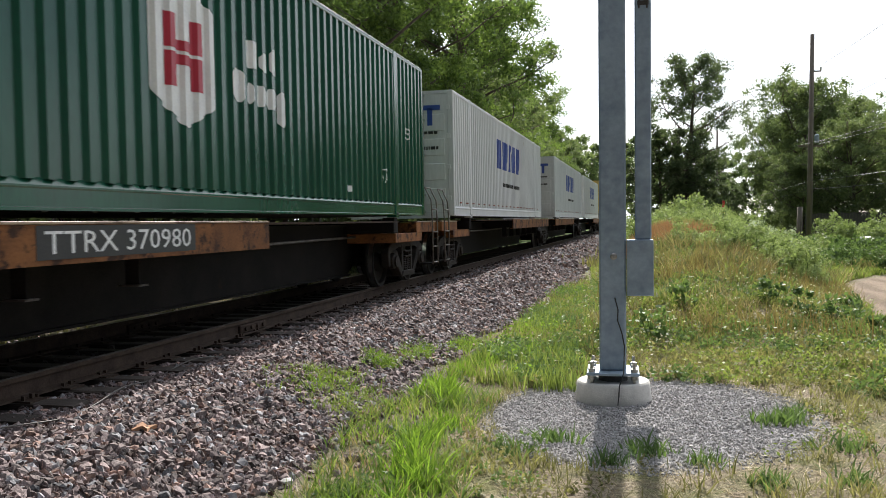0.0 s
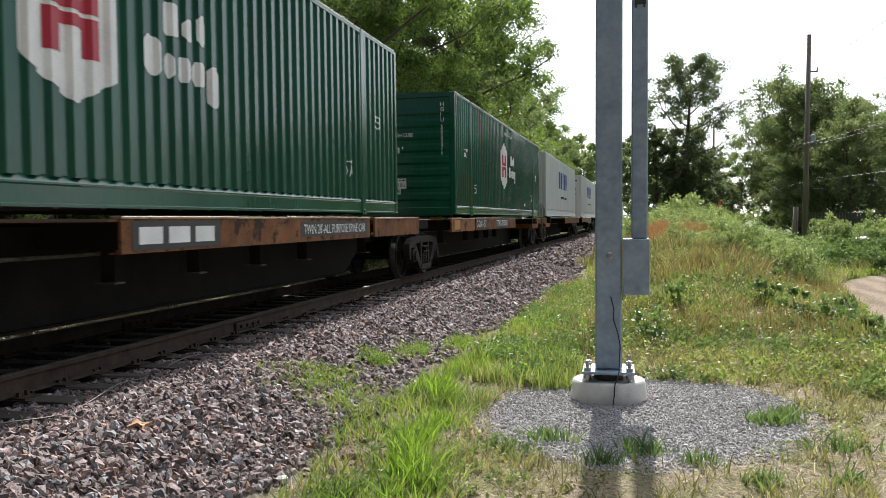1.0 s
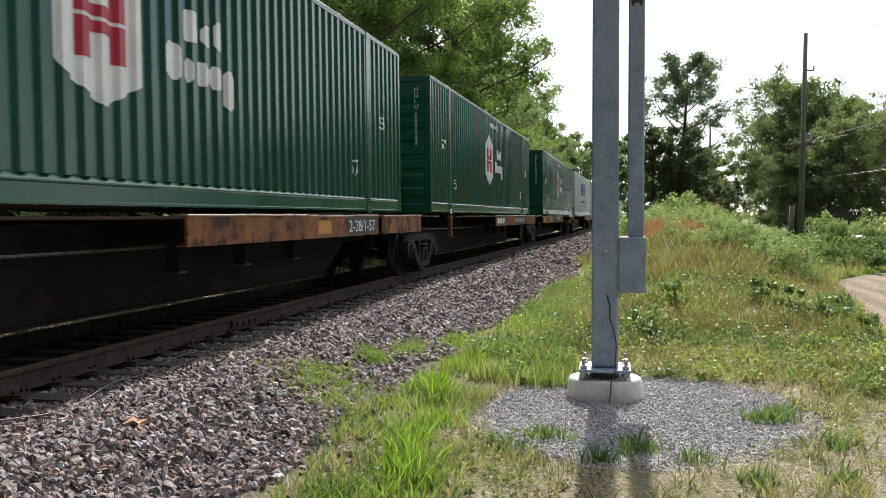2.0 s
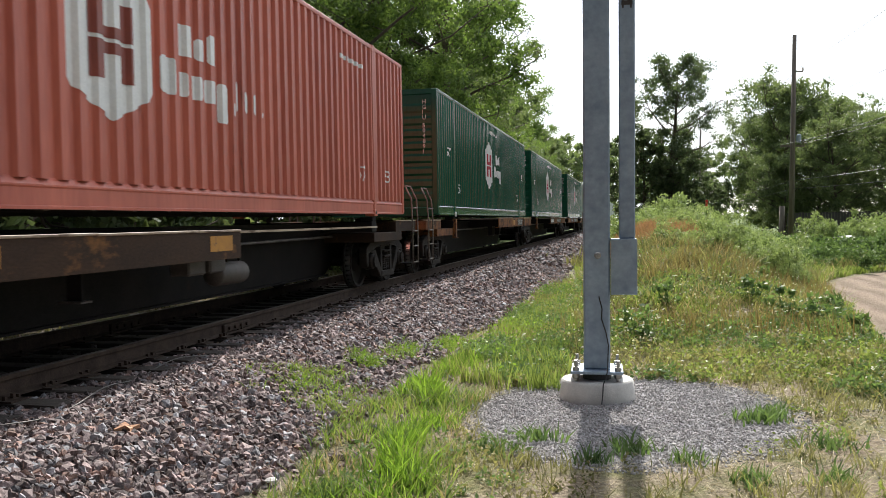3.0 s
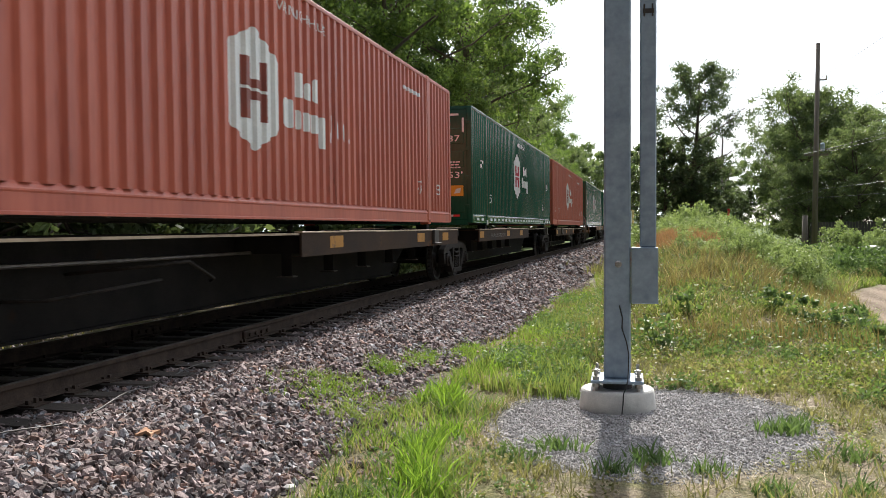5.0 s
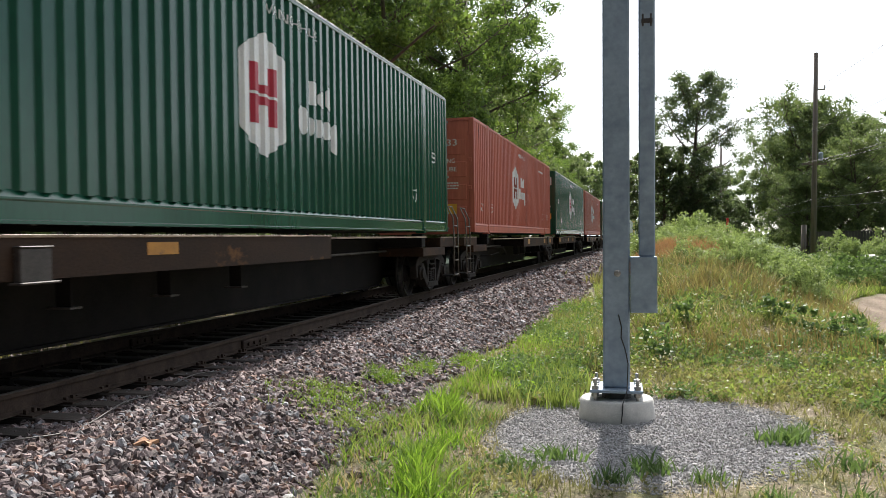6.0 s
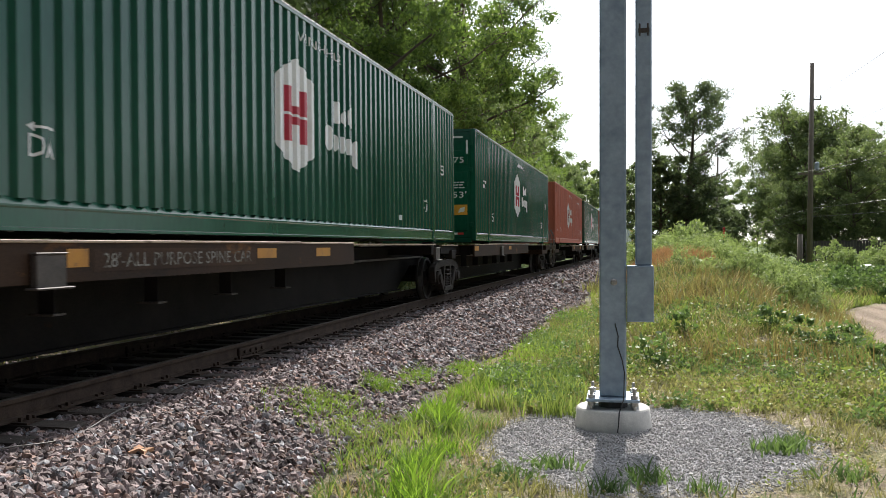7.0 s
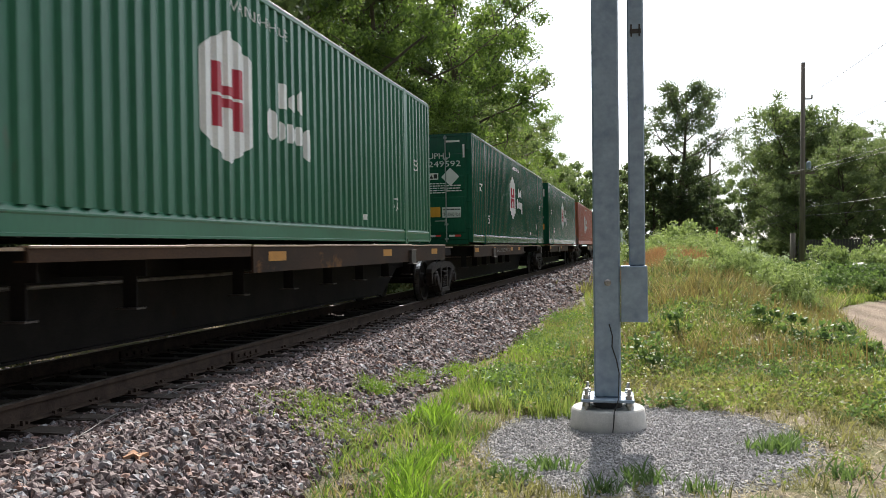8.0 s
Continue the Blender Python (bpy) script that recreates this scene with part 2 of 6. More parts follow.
def ground_material():
    """Soil with thin grass, stained by gravel under the ballast, a pale pad and a sandy track."""
    m = bpy.data.materials.new("ground_soil")
    m.use_nodes = True
    nt = m.node_tree
    b = nt.nodes["Principled BSDF"]
    b.inputs["Roughness"].default_value = 0.95
    b.inputs["Specular IOR Level"].default_value = 0.15
    co = nt.nodes.new("ShaderNodeTexCoord")
    sep = nt.nodes.new("ShaderNodeSeparateXYZ")
    nt.links.new(co.outputs["Object"], sep.inputs[0])
    wob = node(nt, "ShaderNodeTexNoise", Scale=1.3, Detail=6.0, Roughness=0.65)
    fine = node(nt, "ShaderNodeTexNoise", Scale=22.0, Detail=5.0, Roughness=0.7)
    for n in (wob, fine):
        nt.links.new(co.outputs["Object"], n.inputs["Vector"])

    def op(kind, a, c=None, d=None):
        n = nt.nodes.new("ShaderNodeMath")
        n.operation = kind
        for i, v in enumerate((a, c, d)):
            if v is None:
                continue
            if isinstance(v, (int, float)):
                n.inputs[i].default_value = v
            else:
                nt.links.new(v, n.inputs[i])
        return n.outputs[0]

    def soft(v, lo, hi):
        n = nt.nodes.new("ShaderNodeMapRange")
        n.interpolation_type = "SMOOTHSTEP"
        n.inputs["From Min"].default_value, n.inputs["From Max"].default_value = lo, hi
        nt.links.new(v, n.inputs["Value"])
        return n.outputs["Result"]

    def tint(f, base, dark, light):
        r = nt.nodes.new("ShaderNodeValToRGB")
        r.color_ramp.elements[0].position, r.color_ramp.elements[1].position = 0.32, 0.68
        r.color_ramp.elements[0].color, r.color_ramp.elements[1].color = (*dark, 1), (*light, 1)
        nt.links.new(fine.outputs["Fac"], r.inputs["Fac"])
        if base is None:
            return r.outputs["Color"]
        x = nt.nodes.new("ShaderNodeMixRGB")
        nt.links.new(f, x.inputs[0])
        nt.links.new(base, x.inputs[1])
        nt.links.new(r.outputs["Color"], x.inputs[2])
        return x.outputs[0]

    x, y = sep.outputs[0], sep.outputs[1]
    wobble = op("MULTIPLY", op("SUBTRACT", wob.outputs["Fac"], 0.5), 1.6)
    colour = tint(None, None, (0.12, 0.094, 0.066), (0.37, 0.305, 0.22))
    colour = tint(soft(wob.outputs["Fac"], 0.42, 0.62), colour, (0.10, 0.105, 0.045), (0.25, 0.235, 0.115))
    # far meadow turns green
    colour = tint(soft(y, 22.0, 40.0), colour, (0.06, 0.10, 0.03), (0.14, 0.18, 0.06))
    # sandy vehicle track beyond the verge
    bend = op("MAXIMUM", op("SUBTRACT", y, 21.5), 0.0)
    edge = op("ADD", op("SUBTRACT", op("SUBTRACT", x, 1.98), op("MULTIPLY", y, 0.11)), op("MULTIPLY", wobble, 0.3))
    edge = op("SUBTRACT", edge, op("MULTIPLY", op("MULTIPLY", bend, bend), 0.045))
    lane = op("MULTIPLY", soft(edge, 0.0, 0.35), op("SUBTRACT", 1.0, soft(edge, 3.2, 3.7)))
    lane = op("MULTIPLY", lane, op("SUBTRACT", 1.0, soft(op("ADD", y, op("MULTIPLY", wobble, 0.6)), 28.5, 29.5)))
    ruts = node(nt, "ShaderNodeTexWave", Scale=0.45, Distortion=2.5, Detail=3.0)
    nt.links.new(co.outputs["Object"], ruts.inputs["Vector"])
    colour = tint(lane, colour, (0.20, 0.15, 0.11), (0.38, 0.30, 0.225))
    colour = tint(op("MULTIPLY", lane, op("MULTIPLY", ruts.outputs["Fac"], 0.85)), colour, (0.11, 0.08, 0.055), (0.26, 0.20, 0.15))
    # pale gravel pad
    px_, py_ = op("DIVIDE", op("ADD", x, 0.05), 1.4), op("DIVIDE", op("SUBTRACT", y, 8.0), 1.65)
    pad = op("ADD", op("SQRT", op("ADD", op("MULTIPLY", px_, px_), op("MULTIPLY", py_, py_))), op("MULTIPLY", wobble, 0.25))
    colour = tint(op("SUBTRACT", 1.0, soft(pad, 0.9, 1.1)), colour, (0.22, 0.215, 0.22), (0.45, 0.44, 0.45))
    # dark fines under the ballast
    bed = op("ABSOLUTE", op("ADD", op("ADD", x, 5.6), op("MULTIPLY", wobble, 0.5)))
    colour = tint(op("SUBTRACT", 1.0, soft(bed, 2.9, 3.4)), colour, (0.045, 0.037, 0.037), (0.16, 0.14, 0.138))
    nt.links.new(colour, b.inputs["Base Color"])
    bp = node(nt, "ShaderNodeBump", Strength=1.0, Distance=0.06)
    nt.links.new(fine.outputs["Fac"], bp.inputs["Height"])
    nt.links.new(bp.outputs["Normal"], b.inputs["Normal"])
    return m


# ---------------------------------------------------------------- mesh helpers
def fill(me, verts, faces, mats, smooth=False):
    """Fast mesh from numpy arrays; all faces have the same number of corners."""
    verts, faces = np.asarray(verts, np.float32).reshape(-1, 3), np.asarray(faces, np.int32)
    n, k = faces.shape
    me.vertices.add(len(verts))
    me.vertices.foreach_set("co", verts.ravel())
    me.loops.add(n * k)
    me.loops.foreach_set("vertex_index", faces.ravel())
    me.polygons.add(n)
    me.polygons.foreach_set("loop_start", np.arange(0, n * k, k, dtype=np.int32))
    me.polygons.foreach_set("loop_total", np.full(n, k, np.int32))
    me.polygons.foreach_set("use_smooth", np.full(n, smooth))
    me.materials.append(mats)
    me.update(calc_edges=True)
    return me


def thing(name, m, label, category, group="", kind=""):
    ob = new(name)
    ob.matrix_basis = m
    return tagged(ob, label, category, group, kind)


def part(name, bm, mat, parent=None, label="", m=None, smooth=False):
    me = bpy.data.meshes.new(name)
    bm.to_mesh(me)
    bm.free()
    return part_of(name, me, mat, parent, label, m, smooth)


def part_of(name, me, mat=None, parent=None, label="", m=None, smooth=False):
    if mat is not None and not me.materials:
        me.materials.append(mat)
    if smooth:
        me.polygons.foreach_set("use_smooth", [True] * len(me.polygons))
    ob = new(name, me)
    ob.parent = parent
    if m is not None:
        ob.matrix_basis = m
    return tagged(ob, label)


def box(bm, x0, x1, y0, y1, z0, z1, bevel=0.0):
    vs = [bm.verts.new((x, y, z)) for x in (x0, x1) for y in (y0, y1) for z in (z0, z1)]
    fs = [bm.faces.new([vs[i] for i in q]) for q in
          ((0, 1, 3, 2), (4, 6, 7, 5), (0, 4, 5, 1), (2, 3, 7, 6), (0, 2, 6, 4), (1, 5, 7, 3))]
    if bevel:
        edges = list({e for f in fs for e in f.edges})
        bmesh.ops.bevel(bm, geom=edges, offset=bevel, segments=1, affect="EDGES", profile=0.5)
    return bm


def boxed(*boxes, bevel=0.0):
    bm = bmesh.new()
    for b in boxes:
        box(bm, *b, bevel=bevel)
    return bm


def prism(bm, pts, a0, a1, axis="x"):
    """A polygon of (y, z) points, or (x, z) or (x, y), drawn out along the axis."""
    def put(p, a):
        return {"x": (a, p[0], p[1]), "y": (p[0], a, p[1]), "z": (p[0], p[1], a)}[axis]
    lo, hi = [bm.verts.new(put(p, a0)) for p in pts], [bm.verts.new(put(p, a1)) for p in pts]
    bm.faces.new(lo[::-1])
    bm.faces.new(hi)
    for i in range(len(pts)):
        j = (i + 1) % len(pts)
        bm.faces.new((lo[i], lo[j], hi[j], hi[i]))
    return bm


def lathe(bm, profile, n=24, axis="z", at=(0, 0, 0)):
    """Turns (radius, height) points about an axis."""
    rings = []
    for r, h in profile:
        ring = []
        for i in range(n):
            a = 2 * math.pi * i / n
            c, s = r * math.cos(a), r * math.sin(a)
            p = (c, s, h) if axis == "z" else (h, c, s)
            ring.append(bm.verts.new([p[k] + at[k] for k in range(3)]))
        rings.append(ring)
    for a, b in zip(rings, rings[1:]):
        for i in range(n):
            j = (i + 1) % n
            bm.faces.new((a[i], a[j], b[j], b[i]))
    if profile[0][0] > 1e-4:
        bm.faces.new(rings[0][::-1])
    if profile[-1][0] > 1e-4:
        bm.faces.new(rings[-1])
    return bm


def tube(bm, pts, r, n=6, r_end=None):
    pts = [Vector(p) for p in pts]
    rings = []
    for i, p in enumerate(pts):
        d = (pts[min(i + 1, len(pts) - 1)] - pts[max(i - 1, 0)]).normalized()
        u = d.cross(Vector((0.31, 0.17, 0.93)) if abs(d.z) < 0.9 else Vector((1, 0, 0))).normalized()
        w = d.cross(u)
        rad = r if r_end is None else r + (r_end - r) * i / (len(pts) - 1)
        rings.append([bm.verts.new(p + (u * math.cos(2 * math.pi * k / n) + w * math.sin(2 * math.pi * k / n)) * rad)
                      for k in range(n)])
    for a, b in zip(rings, rings[1:]):
        for k in range(n):
            bm.faces.new((a[k], a[(k + 1) % n], b[(k + 1) % n], b[k]))
    bm.faces.new(rings[0][::-1])
    bm.faces.new(rings[-1])
    return bm


TEXTS = {}


def letters(body, width=None, size=1.0):
    """Flat outline mesh of a text, in x and y from its lower left corner, fitted to a width; returns vertices and faces."""
    if body not in TEXTS:
        cu = bpy.data.curves.new("letters", "FONT")
        cu.body, cu.size, cu.resolution_u = body, 1.0, 2
        ob = new("letters", cu)
        dg = bpy.context.evaluated_depsgraph_get()
        me = bpy.data.meshes.new_from_object(ob.evaluated_get(dg))
        vs = np.array([v.co[:2] for v in me.vertices])
        fs = [tuple(p.vertices) for p in me.polygons]
        bpy.data.objects.remove(ob)
        bpy.data.curves.remove(cu)
        bpy.data.meshes.remove(me)
        TEXTS[body] = (vs - vs.min(0), fs)
    vs, fs = TEXTS[body]
    k = size / vs[:, 1].max()
    kx = k if width is None else width / vs[:, 0].max()
    return vs * (kx, k), fs


for words in ("WARNING HIGH CUBE", "WARNING", "HIGH CUBE", "53'", "DA", "24,000 lbs", "HGIU", "UPHU", "508837", "649775",
              "249592", "500276", "503907", "504891", "2-28/1-57", "TWIN 28'-ALL PURPOSE SPINE CAR", "28'-ALL PURPOSE SPINE CAR", "933"):
    letters(words)


# ---------------------------------------------------------------- ground
def smooth01(v):
    v = np.clip(v, 0, 1)
    return v * v * (3 - 2 * v)


def lump(x, y, s, seed):
    """Cheap smooth unevenness from a few crossed waves."""
    r = np.random.RandomState(seed)
    z = 0
    for k in range(6):
        a, f, p = r.uniform(0, 6.3), s * r.uniform(0.6, 1.8), r.uniform(0, 6.3)
        z = z + np.sin((x * math.cos(a) + y * math.sin(a)) * f + p)
    return z / 6


def height(x, y):
    """Height of the ground: track bed, level verge, weedy mound beside the track."""
    x, y = np.asarray(x, float), np.asarray(y, float)
    d = np.abs(x + 5.6)
    z = -0.62 + 0.03 * lump(x, y, 1.3, 3) + 0.012 * lump(x, y, 5.0, 4)
    mound = smooth01((y - 9.8) / 15.0) * smooth01((x + 1.9) / 2.6) * (1 - smooth01((x - 0.7 - 0.03 * y) / 2.4))
    mound = mound * (1 - 0.35 * smooth01((y - 34) / 40))
    z = z + mound * (1.22 + 0.16 * lump(x, y, 0.8, 5))
    bed = -0.235 - 0.41 * smooth01((d - 1.75) / 1.7) * 1.0
    z = np.where(d < 3.4, np.maximum(bed, z * smooth01((d - 2.4) / 1.0) + bed * (1 - smooth01((d - 2.4) / 1.0))), z)
    return z


def off_road(x, y):
    """True away from the sandy vehicle track."""
    e = x - 1.98 - 0.11 * y - 0.045 * np.maximum(y - 21.5, 0) ** 2
    return ~((e > -0.05) & (e < 3.5) & (y < 29.3))


def build_ground():
    xs = np.concatenate([-np.geomspace(2500, 14, 22), np.arange(-13, -8, 0.5), np.arange(-8, 8, 0.13),
                         np.arange(8, 20, 0.6), np.geomspace(20.5, 2500, 22)])
    ys = np.concatenate([-np.geomspace(2500, 3, 16), np.arange(-2, 3.5, 0.5), np.arange(3.5, 30, 0.14),
                         np.arange(30, 60, 0.6), np.geomspace(61, 2600, 26)])
    gx, gy = np.meshgrid(xs, ys)
    v = np.stack([gx, gy, height(gx, gy)], -1).reshape(-1, 3)
    nx, ny = len(xs), len(ys)
    i = (np.arange(ny - 1)[:, None] * nx + np.arange(nx - 1)).ravel()
    f = np.stack([i, i + 1, i + nx + 1, i + nx], 1)
    ob = new("ground", fill(bpy.data.meshes.new("ground"), v, f, ground_material(), True))
    tagged(ob, "uneven dry soil with patchy grass beside a railway", "ground", kind="structure")


def stones(name, x, y, lift, size, mat, label, seed, category):
    """Angular stones strewn on the ground, all in one mesh."""
    r = np.random.RandomState(seed)
    n = len(x)
    g = (1 + 5 ** 0.5) / 2
    ico = np.array([(-1, g, 0), (1, g, 0), (-1, -g, 0), (1, -g, 0), (0, -1, g), (0, 1, g), (0, -1, -g), (0, 1, -g), (g, 0, -1), (g, 0, 1), (-g, 0, -1), (-g, 0, 1)]) / 3.8
    v = ico[None] * r.uniform(0.5, 1.5, (n, 1, 3)) + r.uniform(-0.19, 0.19, (n, 12, 3))
    q = r.normal(size=(n, 4))
    q /= np.linalg.norm(q, axis=1)[:, None]
    w, a, b, c = q.T
    rot = np.stack([1 - 2 * (b * b + c * c), 2 * (a * b - c * w), 2 * (a * c + b * w),
                    2 * (a * b + c * w), 1 - 2 * (a * a + c * c), 2 * (b * c - a * w),
                    2 * (a * c - b * w), 2 * (b * c + a * w), 1 - 2 * (a * a + b * b)], 1).reshape(n, 3, 3)
    v = np.einsum("nij,nkj->nki", rot, v) * size[:, None, None]
    v += np.stack([x, y, height(x, y) + lift * size], 1)[:, None]
    tris = np.array(((0, 11, 5), (0, 5, 1), (0, 1, 7), (0, 7, 10), (0, 10, 11), (1, 5, 9), (5, 11, 4), (11, 10, 2), (10, 7, 6), (7, 1, 8),
                     (3, 9, 4), (3, 4, 2), (3, 2, 6), (3, 6, 8), (3, 8, 9), (4, 9, 5), (2, 4, 11), (6, 2, 10), (8, 6, 7), (9, 8, 1)))
    f = (tris[None] + 12 * np.arange(n)[:, None, None]).reshape(-1, 3)
    ob = new(name, fill(bpy.data.meshes.new(name), v, f, mat))
    return tagged(ob, label, category, kind="stuff")


def build_ballast():
    r = np.random.RandomState(11)
    xs, ys, ss = [], [], []
    for y0, y1, n, s in ((-4, 3.6, 12000, 0.062), (3.6, 9, 20000, 0.050), (9, 16, 16000, 0.056), (16, 30, 9000, 0.078), (30, 60, 4500, 0.13), (60, 120, 2200, 0.22)):
        y = r.uniform(y0, y1, n)
        x = r.uniform(-4.7, -1.9, n)
        edge = -2.55 + 0.35 * lump(x, y, 1.7, 8) + 0.02 * (y - 6).clip(0, 20)
        keep = (x < edge) | (r.rand(n) < 0.10 * np.exp(-(x - edge) * 3))
        keep &= ~((np.abs(x + 4.87) < 0.12))
        xs.append(x[keep]), ys.append(y[keep]), ss.append(s * r.uniform(0.55, 1.5, keep.sum()))
    # far shoulder, and the bed between the rails with under-train shade in its stone colour
    n = 3000
    xs.append(r.uniform(-8.6, -6.5, n)), ys.append(4 + 46 * r.rand(n) ** 1.6), ss.append(0.06 * r.uniform(0.6, 1.4, n))
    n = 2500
    stones("grimy_ballast", r.uniform(-6.2, -5.0, n), 4 + 46 * r.rand(n) ** 1.6, 0.1, 0.06 * r.uniform(0.6, 1.4, n), M["shaded_stone"],
           "ballast stones between the rails, coloured dark for the shade under the train", 14, "ballast")
    x, y, size = np.concatenate(xs), np.concatenate(ys), np.concatenate(ss)
    kind = r.rand(len(x))
    for lo, hi, mat, label, seed in ((0.0, 0.66, "stone", "crushed purplish grey ballast stones sloping from the track", 12),
                                     (0.66, 0.86, "rusty_stone", "rust-brown ballast stones among the grey ones", 15), (0.86, 1.01, "blue_stone", "pale bluish ballast stones among the others", 16)):
        k = (kind >= lo) & (kind < hi)
        stones("ballast", x[k], y[k], 0.12, size[k], M[mat], label, seed, "ballast")
    n = 26000
    a, rad = r.uniform(0, 6.283, n), np.sqrt(r.rand(n)) * 1.12
    x, y = -0.05 + 1.4 * rad * np.cos(a), 8.0 + 1.65 * rad * np.sin(a)
    keep = r.rand(n) < np.clip((1.15 + 0.25 * lump(x, y, 2.2, 9) - rad) * 4, 0, 1)
    x, y = x[keep], y[keep]
    x2, y2 = r.uniform(0.6, 4.5, 900), r.uniform(4.5, 8.5, 900)
    x, y = np.concatenate([x, x2]), np.concatenate([y, y2])
    stones("gravel", x, y, 0.1, r.uniform(0.010, 0.024, len(x)) * r.uniform(0.7, 1.3, len(x)), M["pad_stone"],
           "pale grey gravel spread round a mast foundation", 13, "gravel")


def blades(name, x, y, h, w, mat, label, seed, lean=0.35, category="grass", lift=0.0):
    """Bent tapering blades, three triangles each, in one mesh."""
    r = np.random.RandomState(seed)
    n = len(x)
    a, b = r.uniform(0, 6.283, n), r.uniform(0, 6.283, n)
    side = np.stack([np.cos(a), np.sin(a), 0 * a], 1) * (w / 2)[:, None]
    bend = np.stack([np.cos(b), np.sin(b), 0 * b], 1) * (h * lean * r.uniform(0.2, 1.4, n))[:, None]
    base = np.stack([x, y, height(x, y) - 0.01 + lift], 1)
    up = np.stack([0 * h, 0 * h, h], 1)
    mid, tip = base + up * 0.55 + bend * 0.35, base + up + bend
    v = np.stack([base - side, base + side, mid - side * 0.8, mid + side * 0.8, tip], 1)
    f = (np.array(((0, 1, 3), (0, 3, 2), (2, 3, 4)))[None] + 5 * np.arange(n)[:, None, None]).reshape(-1, 3)
    ob = new(name, fill(bpy.data.meshes.new(name), v, f, mat))
    return tagged(ob, label, category, kind="stuff")


def tufts(r, n, x0, x1, y0, y1, per, spread, power=1.0):
    """Blade positions gathered in tufts."""
    cx, cy = r.uniform(x0, x1, n), y0 + (y1 - y0) * r.rand(n) ** power
    k = np.repeat(np.arange(n), per)
    return cx[k] + r.normal(0, spread, len(k)), cy[k] + r.normal(0, spread, len(k)), k


def build_grass():
    r = np.random.RandomState(21)
    # tall lush clump along the foot of the ballast
    def crest(y):
        return np.interp(y, (4.0, 5.4, 7.4, 8.9, 10.1, 11.0), (-1.45, -1.55, -1.85, -2.2, -2.12, -1.95))
    x, y, k = tufts(r, 250, -2.7, -1.1, 4.2, 11.0, 30, 0.055)
    off = np.abs(x - crest(y)) / (0.26 + 0.12 * lump(x, y, 2.0, 14))
    keep = (off < 1.15) & (lump(x, y, 2.9, 17) > -0.34 + 0.25 * off)
    x, y, off = x[keep], y[keep], off[keep]
    tall = (1.0 - 0.5 * off ** 2).clip(0.3, 1) * np.clip(0.72 + 0.5 * lump(x, y, 2.4, 15), 0.35, 1.2) * np.interp(y, (4, 5.5, 9, 10.5), (0.6, 0.95, 0.9, 0.55))
    blades("verge_grass", x, y, 0.45 * tall * r.uniform(0.45, 1.1, len(x)), r.uniform(0.008, 0.019, len(x)), M["lush"],
           "lush bright green grass along the ballast edge", 22, 0.75)
    # low mixed growth between the clump and the stones
    for mat, n, h, seed, label in (("blade", 120, 0.20, 27, "low green grass at the edge of the stones"), ("weed_deep", 70, 0.16, 28, "dark green weeds at the edge of the stones"),
                                   ("straw", 60, 0.14, 29, "dry stalks at the edge of the stones"), ("lush", 46, 0.16, 30, "bright young grass at the edge of the stones")):
        x, y, k = tufts(r, n, -2.75, -0.9, 4.2, 8.6, 18, 0.07)
        keep = (x > np.interp(y, (4.5, 5.2, 6.2, 7.8, 8.6), (-2.1, -2.3, -2.55, -2.55, -2.5)) + 0.25 * lump(x, y, 1.7, 8)) & (x < -1.0 - 0.05 * y + 0.2 * lump(x, y, 2.0, 13))
        x, y = x[keep], y[keep]
        blades("verge_grass", x, y, h * r.uniform(0.3, 1.2, len(x)), r.uniform(0.006, 0.015, len(x)), M[mat], label, seed, 0.9)
    # strip along the ballast farther on
    x, y, k = tufts(r, 400, -2.3, -0.6, 9.0, 34, 20, 0.09, 1.4)
    keep = (lump(x, y, 1.9, 18) > -0.12) & (x > -2.35 + 0.3 * lump(x, y, 1.7, 8) + 0.02 * (y - 6).clip(0, 20))
    x, y = x[keep], y[keep]
    blades("verge_grass", x, y, r.uniform(0.06, 0.30, len(x)), r.uniform(0.008, 0.018, len(x)), M["blade"],
           "fresh green grass beside the ballast shoulder", 23)
    x, y, k = tufts(r, 520, -2.4, -0.5, 4.4, 30, 16, 0.10, 1.3)
    keep = (x > -2.4 + 0.3 * lump(x, y, 1.7, 8) + 0.02 * (y - 6).clip(0, 20)) & (lump(x, y, 1.5, 19) > -0.1) & (y > 9.0)
    x, y = x[keep], y[keep]
    blades("verge_grass", x, y, r.uniform(0.08, 0.32, len(x)), r.uniform(0.007, 0.014, len(x)), M["blade_dull"],
           "half-dry grass mixed into the verge", 26, 0.6)
    # weeds that grow through the stones
    for cx, cy, sx, sy, n in ((-2.98, 7.9, 0.24, 0.36, 100), (-3.15, 8.1, 0.20, 0.25, 46), (-2.62, 7.5, 0.14, 0.25, 50), (-3.0, 9.4, 0.10, 0.16, 90), (-2.82, 10.5, 0.10, 0.32, 90), (-2.52, 11.8, 0.10, 0.34, 110)):
        x, y = cx + sx * r.normal(size=n), cy + sy * r.normal(size=n)
        v, f = leaf_cloud(np.stack([x, y, height(x, y) + 0.04], 1), r.uniform(0.03, 0.08, n), np.full(n, 8), 0.028, r, 0.7, -0.3)
        tagged(new("ballast_weeds", fill(bpy.data.meshes.new("ballast_weeds"), v, f, M["blade"])), "low green weeds growing through the ballast", "weeds", kind="stuff")
        k = np.repeat(np.arange(n), 5)
        x, y = x[k] + r.normal(0, 0.04, len(k)), y[k] + r.normal(0, 0.04, len(k))
